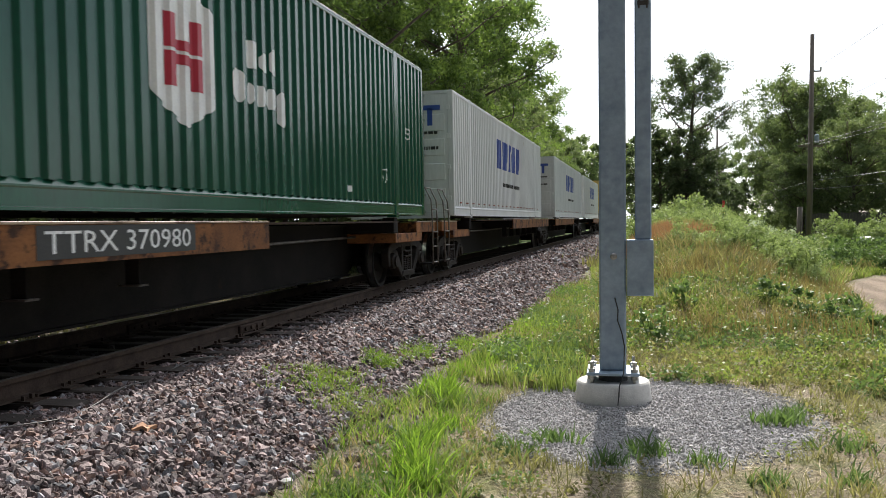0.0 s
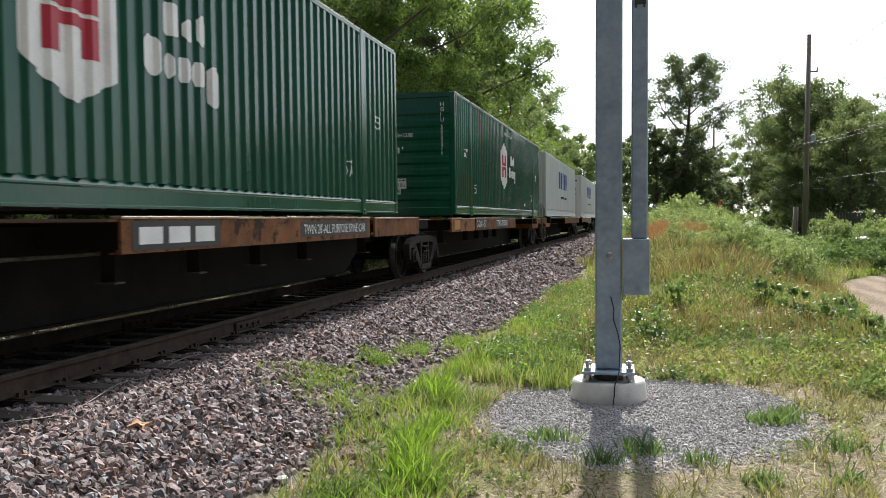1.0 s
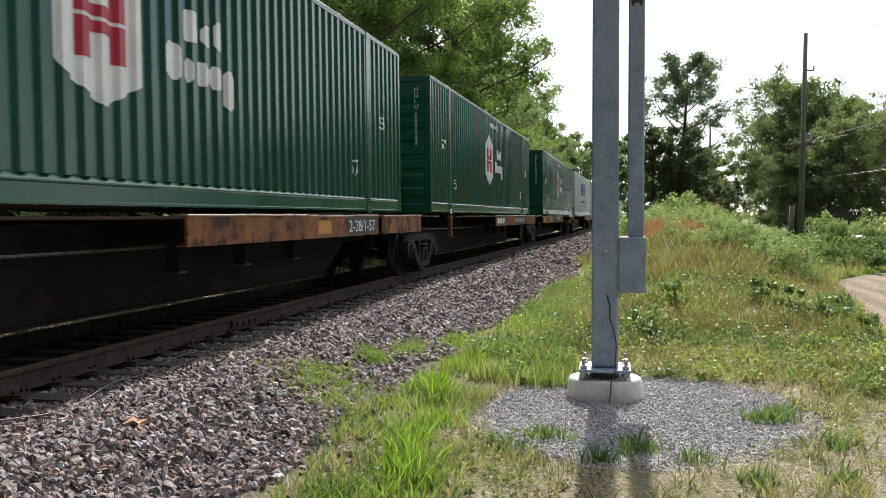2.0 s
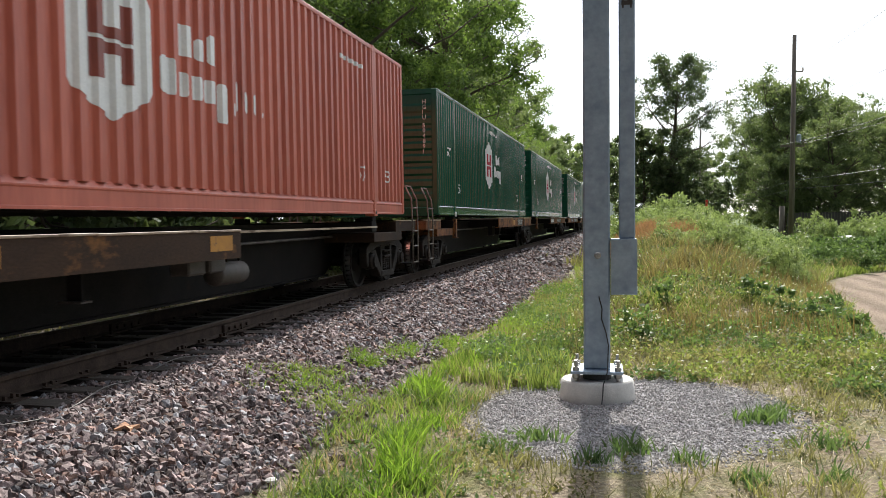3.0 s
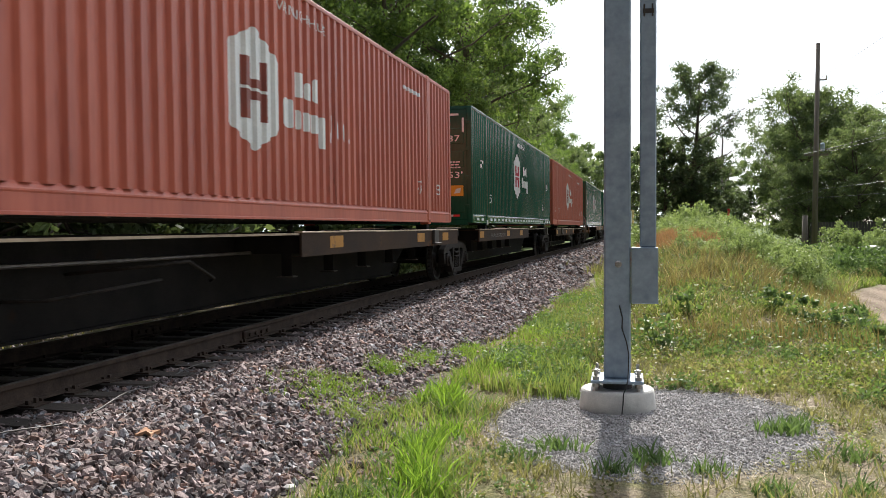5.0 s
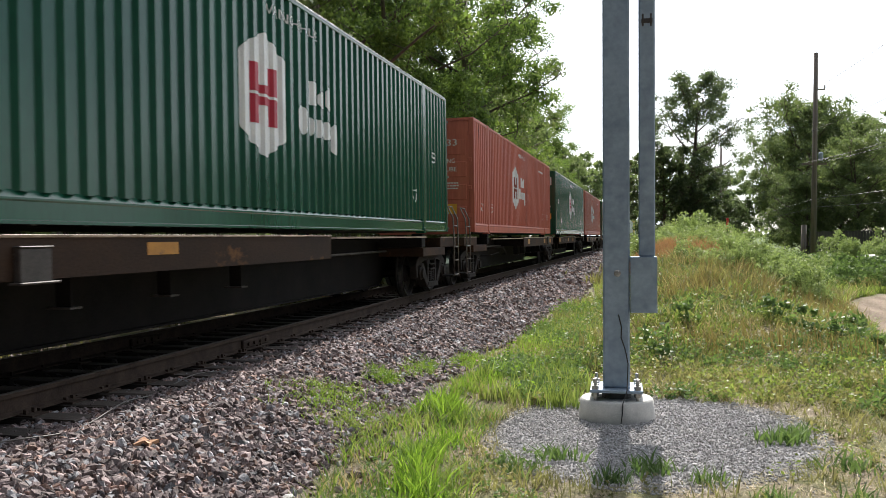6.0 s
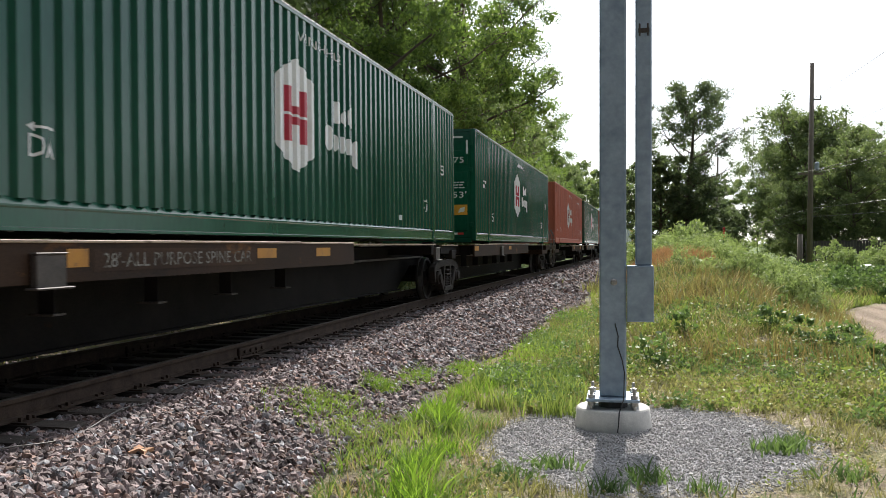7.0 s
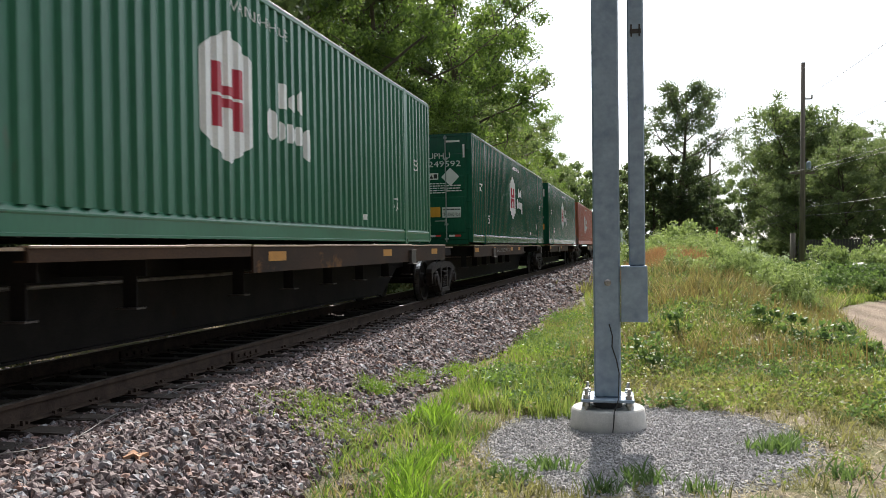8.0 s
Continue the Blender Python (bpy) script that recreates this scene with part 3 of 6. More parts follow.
        blades("ballast_grass", x, y, r.uniform(0.04, 0.15, len(x)), r.uniform(0.005, 0.011, len(x)), M["blade" if n < 60 else "lush"],
               "thin grass growing through the ballast", 24 + n, 0.9)
    # thin grass and straw on the verge
    x, y, k = tufts(r, 620, -1.6, 6.5, 4.0, 12.5, 20, 0.08)
    pad = ((x + 0.05) / 1.4) ** 2 + ((y - 8.0) / 1.6) ** 2
    keep = (pad > 1.0 + 0.4 * lump(x, y, 2.2, 9)) & off_road(x, y) & (lump(x, y, 1.1, 31) > -0.25)
    x, y = x[keep], y[keep]
    blades("thin_grass", x, y, r.uniform(0.05, 0.2, len(x)), r.uniform(0.006, 0.013, len(x)), M["blade_dull"],
           "thin half-dry grass on bare soil", 32, 0.8)
    n = 22000
    x, y = r.uniform(-1.6, 5.5, n), r.uniform(4.0, 10.5, n)
    pad = ((x + 0.05) / 1.4) ** 2 + ((y - 8.0) / 1.6) ** 2
    keep = (pad > 0.95) & (lump(x, y, 1.4, 33) > -0.3)
    x, y = x[keep], y[keep]
    blades("straw", x, y, r.uniform(0.015, 0.05, len(x)), r.uniform(0.004, 0.008, len(x)), M["straw"],
           "dry straw and dead stalks lying on the soil", 34, 4.0)
    # leafy rosettes round the pad
    for cx, cy, s, n in ((1.05, 7.8, 0.10, 90), (-0.02, 6.75, 0.09, 80), (-0.75, 7.0, 0.08, 50), (0.35, 6.5, 0.06, 30),
                         (0.75, 6.0, 0.07, 40), (-1.05, 6.5, 0.10, 50), (1.4, 7.0, 0.10, 60), (-0.3, 6.4, 0.06, 40), (1.2, 8.1, 0.06, 40), (1.3, 6.1, 0.07, 40)):
        x, y = cx + s * r.normal(size=n), cy + s * r.normal(size=n)
        k = np.repeat(np.arange(n), 2)
        x, y = x[k] + r.normal(0, 0.04, len(k)), y[k] + r.normal(0, 0.04, len(k))
        blades("broadleaf_weed", x, y, r.uniform(0.03, 0.15, len(x)), r.uniform(0.008, 0.026, len(x)), M["weed_deep"],
               "leafy green weed at the edge of the gravel", 40 + n, 0.8)
    # slope of the mound
    for mat, n, hs, ws, seed, label in (("blade_dull", 1500, (0.10, 0.36), (0.008, 0.018), 51, "olive and half-dry grass on the mound"),
                                        ("blade", 1300, (0.10, 0.32), (0.012, 0.026), 52, "green grass among the dry stalks of the mound"),
                                        ("straw", 200, (0.15, 0.42), (0.005, 0.010), 53, "dry stalks standing on the mound")):
        x, y, k = tufts(r, n, -1.2, 6.0, 9.8, 32, 26, 0.14, 1.5)
        patch = lump(x, y, 0.9, seed)
        keep = (patch > (-0.22 if mat != "blade" else 0.02)) & off_road(x, y)
        x, y = x[keep], y[keep]
        blades("mound_grass", x, y, r.uniform(*hs, len(x)) * r.uniform(0.5, 1.3, k.max() + 1)[k[keep]] * (0.18 + 0.95 * smooth01((y - 10.5) / 9)), r.uniform(*ws, len(x)) * (1 + y / 25), M[mat], label, seed, 0.85)
    x, y, k = tufts(r, 1100, -1.0, 4.2, 10.5, 27, 9, 0.16, 1.3)
    keep = (lump(x, y, 0.8, 58) > -0.1) & (y > 12.5) & off_road(x, y)
    x, y = x[keep], y[keep]
    blades("seed_stalks", x, y, r.uniform(0.2, 0.55, len(x)), r.uniform(0.004, 0.008, len(x)) * (1 + y / 20), M["stalk"],
           "thin brown seed stalks above the mound grass", 59, 0.35)
    x, y, k = tufts(r, 260, -0.6, 1.8, 22, 30, 34, 0.2)
    blades("seed_grass", x, y, r.uniform(0.3, 0.6, len(x)), r.uniform(0.012, 0.026, len(x)), M["seed_red"],
           "reddish grass in seed on the crest of the mound", 54, 0.4)
    # bright grass beside the sandy track and the far meadow
    x, y, k = tufts(r, 900, 2.6, 8.0, 11, 30, 24, 0.14)
    keep = off_road(x, y) & (x < 2.9 + 0.11 * y + 0.045 * np.maximum(y - 21.5, 0) ** 2)
    x, y = x[keep], y[keep]
    blades("track_grass", x, y, r.uniform(0.06, 0.2, len(x)), r.uniform(0.014, 0.03, len(x)), M["blade"],
           "short bright grass beside the sandy track", 55)
    x, y, k = tufts(r, 1500, -2.0, 30, 30, 75, 22, 0.4, 1.2)
    blades("meadow_grass", x, y, r.uniform(0.2, 0.5, len(x)), r.uniform(0.04, 0.09, len(x)), M["blade_dull"],
           "rough grass of the far meadow", 56)
    x, y, k = tufts(r, 240, -16, -9.6, 3, 40, 26, 0.3)
    blades("far_verge_grass", x, y, r.uniform(0.06, 0.25, len(x)), r.uniform(0.015, 0.035, len(x)), M["blade_dull"],
           "grass along the far side of the track", 57)
    # low leafy ground cover on the verge and the mound
    for seed, mat, n, box_, size, label in ((81, "weed_deep", 2100, (-1.3, 4.2, 9.0, 24.0), 0.055, "low leafy weeds on the mound"),
                                            (82, "blade_dull", 1500, (-1.4, 4.6, 9.0, 24.0), 0.05, "olive ground cover on the mound"),
                                            (85, "blade", 1700, (-1.4, 4.6, 9.0, 24.0), 0.05, "fresh ground cover on the mound"),
                                            (86, "weed_deep", 900, (-2.15, -0.9, 9.4, 24.0), 0.05, "dark green weeds along the ballast shoulder"),
                                            (87, "lush", 170, (-2.2, -1.3, 9.2, 22.0), 0.045, "bright green weeds along the ballast shoulder"),
                                            (88, "weed_deep", 90, (-2.4, -0.7, 4.4, 8.0), 0.04, "dark green weeds among the tall grass"),
                                            (83, "blade", 330, (-1.5, 5.0, 4.2, 12.0), 0.04, "small green weeds on the dry verge"),
                                            (84, "blade_dull", 620, (-1.6, 5.0, 4.2, 12.0), 0.035, "half-dry weeds on the verge")):
        rr = np.random.RandomState(seed)
        x, y = rr.uniform(box_[0], box_[1], n), box_[2] + (box_[3] - box_[2]) * rr.rand(n) ** 1.25
        pad = ((x + 0.05) / 1.4) ** 2 + ((y - 8.0) / 1.6) ** 2
        keep = (lump(x, y, 1.6, seed) > -0.08) & (pad > 1.05) & off_road(x, y)
        x, y = x[keep], y[keep]
        rad = rr.uniform(0.05, 0.17, len(x)) * (0.7 + y / 30)
        v, f = leaf_cloud(np.stack([x, y, height(x, y) + rad * 0.55], 1), rad, np.full(len(x), 26), size, rr, 0.8, -0.4)
        tagged(new("ground_cover", fill(bpy.data.meshes.new("ground_cover"), v, f, M[mat])), label, "weeds", kind="stuff")
    # small pale flower heads
    n = 800
    x, y = r.uniform(-0.9, 3.6, n), 10.5 + 13 * r.rand(n) ** 1.2
    keep = lump(x, y, 0.9, 61) > -0.1
    x, y = x[keep], y[keep]
    blades("flower_heads", x, y, np.full(len(x), 0.025), np.full(len(x), 0.03), M["petal"],
           "small pale flower heads above the mound grass", 62, 0.5, "flowers", r.uniform(0.15, 0.42, len(x)))


def leaf_cloud(centres, radii, counts, size, r, flat=0.75, droop=0.3):
    """Diamond leaves round centres: vertices and quads."""
    k = np.repeat(np.arange(len(centres)), counts)
    n = len(k)
    d = r.normal(size=(n, 3))
    d /= np.linalg.norm(d, axis=1)[:, None]
    p = centres[k] + d * (radii[k] * r.rand(n) ** 0.45)[:, None] * (1, 1, flat)
    u = r.normal(size=(n, 3))
    u[:, 2] -= droop
    u /= np.linalg.norm(u, axis=1)[:, None]
    w = np.cross(u, r.normal(size=(n, 3)))
    w /= np.linalg.norm(w, axis=1)[:, None]
    s = size * r.uniform(0.6, 1.4, n)
    u, w = u * s[:, None], w * (s * 0.42)[:, None]
    v = np.stack([p - u * 0.5, p + w * 0.6, p + u * 0.5, p - w * 0.6], 1)
    return v.reshape(-1, 3), np.arange(4 * n).reshape(-1, 4)


def build_tree(name, seed, tall, spread, low, leaves, size, mat, label, lean=0.0, limbs=17, shape=0.45, clump=0.21):
    """Tapered trunk, limbs and twigs, with leaves gathered in clumps at the twigs."""
    r = np.random.RandomState(seed)
    tree = thing(name, Matrix.Identity(4), label, "tree", "trees beside the track")
    bm = bmesh.new()
    steps = 9
    line = [Vector((lean * t * t * tall + 0.25 * math.sin(3 * t + seed), 0.25 * math.sin(4 * t + seed * 2), t * tall * 0.93)) for t in np.linspace(0, 1, steps)]
    r0 = 0.017 * tall + 0.05
    tube(bm, line, r0, 8, r0 * 0.12)
    centres, radii = [], []

    def along(t):
        i = min(int(t * (steps - 1)), steps - 2)
        return line[i].lerp(line[i + 1], t * (steps - 1) - i)
    for i in range(limbs):
        t = low + (0.97 - low) * (i + 0.5) / limbs
        q = (t - low) / (1 - low)
        reach = spread * (max(0.0, 1 - abs(q - shape) ** 1.8 / max(shape, 1 - shape) ** 1.8 * 0.8)) * r.uniform(0.75, 1.15)
        a = i * 2.4 + r.uniform(-0.4, 0.4)
        rise = r.uniform(0.25, 0.6) + 0.5 * q
        p0 = along(t)
        pts = [p0]
        for s in (0.35, 0.7, 1.0):
            pts.append(p0 + Vector((math.cos(a + 0.25 * s) * reach * s, math.sin(a + 0.25 * s) * reach * s, reach * rise * s ** 1.2 + r.uniform(-0.2, 0.2))))
        tube(bm, pts, r0 * 0.38 * (1 - 0.6 * t), 5, 0.02)
        for s in (0.4, 0.62, 0.82, 1.0):
            base = pts[1].lerp(pts[3], (s - 0.35) / 0.65)
            for _ in range(2):
                e = base + Vector(r.normal(0, 1, 3)).normalized() * reach * r.uniform(0.15, 0.36)
                tube(bm, [base, e], 0.03, 3, 0.01)
                centres.append(e)
                radii.append(r.uniform(0.5, 1.05) * spread * clump)
    centres.append(along(0.99))
    radii.append(0.16 * spread)
    part("trunk", bm, M["bark"], tree, smooth=True)
    c, rad = np.array([list(p) for p in centres]), np.array(radii)
    counts = np.maximum(20, (leaves * rad ** 2 / (rad ** 2).sum()).astype(int))
    v, f = leaf_cloud(c, rad, counts, size, r)
    hv, hf = leaf_cloud(c, rad * 0.62, np.maximum(6, counts // 9), size * 2.1, r)
    v, f = np.concatenate([v, hv]), np.concatenate([f, hf + len(v)])
    part_of("crown", fill(bpy.data.meshes.new("crown"), v, f, M[mat]), None, tree)
    return tree


def place(tree, spots):
    """The first spot takes the tree itself, the others take copies. Spot: x, y, turn, scale."""
    for i, (x, y, turn, s) in enumerate(spots):
        m = pose(x, y, float(height(x, y)) - 0.1, 0, 0, turn) @ Matrix.Scale(s, 4)
        if i:
            copy_thing(tree, m)
    x, y, turn, s = spots[0]
    tree.matrix_basis = pose(x, y, float(height(x, y)) - 0.1, 0, 0, turn) @ Matrix.Scale(s, 4)


def build_trees():
    a = build_tree("broadleaf_tree", 1, 19, 6.4, 0.16, 52000, 0.165, "leaf_a", "tall leafy broadleaf tree beyond the railway track", 0.02, 21, 0.45, 0.19)
    b = build_tree("broadleaf_tree", 2, 17, 6.0, 0.12, 52000, 0.165, "leaf_a", "spreading light green tree beyond the railway track", -0.02, 22, 0.45, 0.19)
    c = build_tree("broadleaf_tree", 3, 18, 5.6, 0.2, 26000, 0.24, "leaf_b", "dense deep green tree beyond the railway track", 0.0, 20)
    place(a, [(-13.4, 33, 10, 1.05), (-12.0, 56, 120, 1.17), (-14.5, 92, 250, 0.9), (-17, 13, 200, 0.95)])
    place(b, [(-13.2, 44, 40, 1.12), (-14.2, 73, 200, 1.0), (-14.6, 112, 20, 0.85), (-16, 24, 300, 1.1)])
    place(c, [(-15.0, 25, 0, 0.95), (-13.6, 64, 80, 1.08), (-14.2, 82, 170, 0.95), (-14.3, 101, 60, 0.9), (-14, 128, 260, 0.8), (-22, 33, 130, 1.2), (-21, 15, 50, 1.1),
              (-20, 44, 300, 1.15), (-20.5, 55, 10, 1.15), (-21, 68, 210, 1.1), (-21, 84, 100, 1.05)])
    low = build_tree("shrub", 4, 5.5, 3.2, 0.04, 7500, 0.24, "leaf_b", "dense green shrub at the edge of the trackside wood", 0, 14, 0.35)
    place(low, [(-11.6, 17, 0, 1.0), (-11.2, 26, 50, 1.0), (-11.6, 35, 90, 1.0), (-11.4, 45, 140, 1.0), (-11.8, 56, 190, 1.1), (-12.0, 68, 230, 1.0), (-11.3, 21.5, 20, 0.9), (-11.3, 31, 200, 0.9), (-11.4, 40, 20, 0.9), (-11.5, 51, 100, 0.9),
                (-13.5, 9, 270, 1.0), (-12.4, 80, 15, 1.1), (-15.5, 20, 310, 1.5), (-16, 12, 20, 1.5), (-16.5, 29, 80, 1.5),
                (-12.4, 13, 200, 0.95), (-14.2, 16.5, 110, 1.2), (-15.2, 6.5, 40, 1.3), (-19, 18.5, 330, 1.7), (-18.5, 9.5, 160, 1.7), (-20, 26, 70, 1.7)])
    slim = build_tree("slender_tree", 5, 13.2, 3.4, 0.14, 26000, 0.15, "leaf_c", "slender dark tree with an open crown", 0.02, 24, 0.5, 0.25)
    place(slim, [(2.6, 62, 0, 0.92)])
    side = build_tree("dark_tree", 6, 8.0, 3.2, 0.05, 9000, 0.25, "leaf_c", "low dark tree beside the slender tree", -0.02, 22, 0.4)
    place(side, [(0.7, 63, 30, 0.85), (5.2, 66, 200, 0.5), (6.6, 72, 90, 0.55), (3.2, 64, 10, 0.7), (4.4, 60, 60, 0.35)])
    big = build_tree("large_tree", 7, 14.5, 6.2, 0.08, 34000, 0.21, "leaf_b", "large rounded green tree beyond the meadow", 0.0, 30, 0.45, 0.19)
    place(big, [(11.7, 72, 150, 0.83), (11.2, 79, 110, 0.7), (14.4, 74, 40, 0.74), (19.5, 76, 80, 0.68), (26, 78, 140, 0.72), (13.2, 63, 300, 0.56), (17.5, 63, 20, 0.58), (22.5, 64, 70, 0.60), (10.2, 64, 40, 0.42), (28, 65, 10, 0.62)])
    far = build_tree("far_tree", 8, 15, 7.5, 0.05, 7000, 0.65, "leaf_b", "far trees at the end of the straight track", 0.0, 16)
    place(far, [(-9, 190, 0, 1.0), (-16, 175, 60, 1.1), (-2, 230, 200, 0.8), (6, 240, 90, 0.9), (16, 220, 20, 1.0), (28, 200, 300, 1.0), (-26, 180, 100, 1.2), (42, 100, 210, 0.6), (36, 88, 150, 0.55)])


def build_weeds():
    """Tall feathery weeds on the mound, joined as one growth for each kind."""
    r = np.random.RandomState(71)

    def growth(name, x, y, tall, wide, count, size, mat, label, seed):
        rr = np.random.RandomState(seed)
        cs, rads, stems = [], [], bmesh.new()
        for px_, py_, h, w in zip(x, y, tall, wide):
            z = float(height(px_, py_))
            for _ in range(7):
                a, d, q = rr.uniform(0, 6.283), w * rr.rand() ** 0.5, rr.uniform(0.25, 1.0)
                cs.append((px_ + d * math.cos(a), py_ + d * math.sin(a), z + h * q * (1 - 0.25 * d / w)))
                rads.append(w * rr.uniform(0.28, 0.5))
                if rr.rand() < 0.5:
                    tube(stems, [(px_ + 0.3 * d * math.cos(a), py_ + 0.3 * d * math.sin(a), z), cs[-1]], 0.008, 3)
        v, f = leaf_cloud(np.array(cs), np.array(rads), np.full(len(cs), count), size, rr, 1.0, -0.2)
        ob = new(name, fill(bpy.data.meshes.new(name), v, f, M[mat]))
        tagged(ob, label, "weeds", kind="stuff")
        st = part("stems", stems, M["weed_deep"], ob)
        tagged(st, kind="stuff")
    n = 130
    x, y = r.uniform(0.9, 3.9, n), r.uniform(20.5, 35, n)
    x = x + (y - 26) * 0.06
    growth("tall_weeds", x, y, r.uniform(0.6, 1.5, n) * (0.45 + 0.55 * smooth01((x - 1.2) / 1.3)), r.uniform(0.3, 0.6, n), 130, 0.058, "weed", "tall feathery pale green weeds on the mound", 72)
    n = 60
    x, y = r.uniform(-0.6, 4.5, n), r.uniform(34, 60, n)
    growth("far_weeds", x, y, r.uniform(0.9, 1.7, n), r.uniform(0.5, 0.9, n), 80, 0.13, "weed", "bushy pale weeds farther along the track", 73)
    n = 40
    growth("crest_weeds", r.uniform(-0.7, 1.7, n), r.uniform(30.5, 38, n), r.uniform(0.55, 1.0, n), r.uniform(0.35, 0.6, n), 90, 0.08, "weed", "pale weeds on the far end of the mound", 76)
    n = 55
    growth("fence_weeds", r.uniform(8.0, 16.0, n), r.uniform(38, 45.5, n), r.uniform(1.3, 2.1, n), r.uniform(0.5, 0.8, n), 85, 0.11, "weed", "tall pale weeds before the board fence", 77)
    n = 70
    x, y = r.uniform(4.2, 10.5, n), r.uniform(27, 40, n)
    keep = off_road(x, y)
    x, y, n = x[keep], y[keep], int(keep.sum())
    growth("edge_weeds", x, y, r.uniform(0.6, 1.2, n), r.uniform(0.35, 0.6, n), 95, 0.095, "weed_deep", "green weeds at the foot of the mound", 74)
    cx = np.array((1.9, 2.25, 2.55, 2.9, 3.2, 3.0, 0.5, 0.05, -0.15, 2.4))
    cy = np.array((15.2, 14.6, 14.2, 14.6, 16.0, 13.2, 14.5, 12.2, 18.0, 18.5))
    growth("leafy_weeds", cx, cy, r.uniform(0.3, 0.55, 10), r.uniform(0.2, 0.34, 10), 20, 0.10, "weed_deep", "broad-leaved dark green weeds in the mound grass", 75)


# ---------------------------------------------------------------- track
TRACK_X = -5.6


def build_track():
    track = thing("railway_track", pose(TRACK_X, 0, 0), "ballasted railway track with rusty rails on worn wooden ties", "railway track", kind="structure")
    prof = [(-0.07, -0.172), (0.07, -0.172), (0.07, -0.160), (0.012, -0.145), (0.010, -0.045), (0.036, -0.036), (0.037, -0.006),
            (0.030, -0.001), (-0.030, -0.001), (-0.037, -0.006), (-0.036, -0.036), (-0.010, -0.045), (-0.012, -0.145), (-0.07, -0.160)]
    for s in (-1, 1):
        bm = prism(bmesh.new(), [(s * 0.755 + px_, pz) for px_, pz in prof], -60, 260, "y")
        rail = part("rail", bm, M["rail"], track, "rusty steel rail")
        part("running_surface", boxed((s * 0.755 - 0.028, s * 0.755 + 0.028, -60, 260, -0.002, 0.0015)), M["rail_head"], rail, "polished running surface")
        joint = part("joint_bar", boxed((s * 0.755 - 0.05, s * 0.755 + 0.05, 9.55, 10.25, -0.15, -0.05), bevel=0.012), M["rail"], rail, "bolted joint bar")
        for k in range(4):
            part("bolt", lathe(bmesh.new(), [(0.001, 0.05), (0.022, 0.052), (0.022, 0.075), (0.001, 0.078)], 8, "x", (s * 0.755, 9.66 + 0.16 * k, -0.1)), M["rail"], joint)
    # ties, plates and anchors share their meshes
    r = random.Random(5)
    tie_me = []
    for k in range(4):
        bm = boxed((-1.32, 1.32, -0.115, 0.115, -0.37, -0.182), bevel=0.012)
        for v in bm.verts:
            v.co += Vector((r.uniform(-0.02, 0.02), r.uniform(-0.008, 0.008), r.uniform(-0.008, 0.006)))
        me = bpy.data.meshes.new("tie")
        bm.to_mesh(me)
        bm.free()
        tie_me.append(me)
    bm = boxed((-0.18, 0.18, -0.095, 0.095, -0.184, -0.168), (-0.095, -0.068, -0.06, -0.03, -0.17, -0.13), (0.068, 0.095, 0.03, 0.06, -0.17, -0.13),
               (0.066, 0.096, -0.06, -0.035, -0.17, -0.135), (-0.02, 0.075, 0.115, 0.135, -0.19, -0.15))
    plate_me = bpy.data.meshes.new("tie_plate")
    bm.to_mesh(plate_me)
    bm.free()
    for i in range(190):
        y = -2 + 0.52 * i
        t = part_of("tie", tie_me[i % 4], M["tie"], track, m=pose(r.uniform(-0.05, 0.05), y, 0, 0, 0, r.uniform(-1.2, 1.2)))
        if i < 60:
            for s in (-1, 1):
                part_of("tie_plate", plate_me, M["rail"], t, m=pose(s * 0.755, 0, 0, 0, 0, 0 if s > 0 else 180))
    # loose cable and litter beside the rail
    bm = bmesh.new()
    pts = []
    for i in range(40):
        t = i / 39
        x, y = -4.32 + 0.16 * math.sin(6 * t) + 0.1 * t, 4.4 + 4.0 * t
        pts.append((x, y, float(height(x, y)) + 0.05 + 0.03 * math.sin(17 * t)))
    tube(bm, pts, 0.006, 5)
    tagged(part("loose_cable", bm, M["old_cable"], smooth=True), "grey cable lying loose along the tie ends", "cable")
    bm = bmesh.new()
    z = float(height(-3.5, 5.37))
    prism(bm, [(-3.58, 5.38), (-3.52, 5.33), (-3.46, 5.36), (-3.41, 5.34), (-3.43, 5.41), (-3.40, 5.45), (-3.47, 5.44), (-3.53, 5.47), (-3.54, 5.42)], z + 0.015, z + 0.04, "z")
    for v in bm.verts:
        v.co.z += 0.012 * math.sin(40 * v.co.x + 25 * v.co.y)
    tagged(part("orange_stone", bm, surface("orange_stone", (0.36, 0.19, 0.11), (0.52, 0.31, 0.19), 9, 0.9)), "ragged orange brick fragment lying on the ballast", "stone")
    z = float(height(-2.42, 5.45))
    bm = bmesh.new()
    bmesh.ops.create_icosphere(bm, subdivisions=1, radius=0.06)
    for i, v in enumerate(bm.verts):
        v.co = Vector((-2.43, 5.44, z + 0.02)) + Vector((v.co.x * 1.1, v.co.y * 0.8, v.co.z * 0.6)) * (1 + 0.22 * math.sin(5 * i))
    tagged(part("pale_stone", bm, M["concrete"]), "pale stone lying at the edge of the grass", "stone")


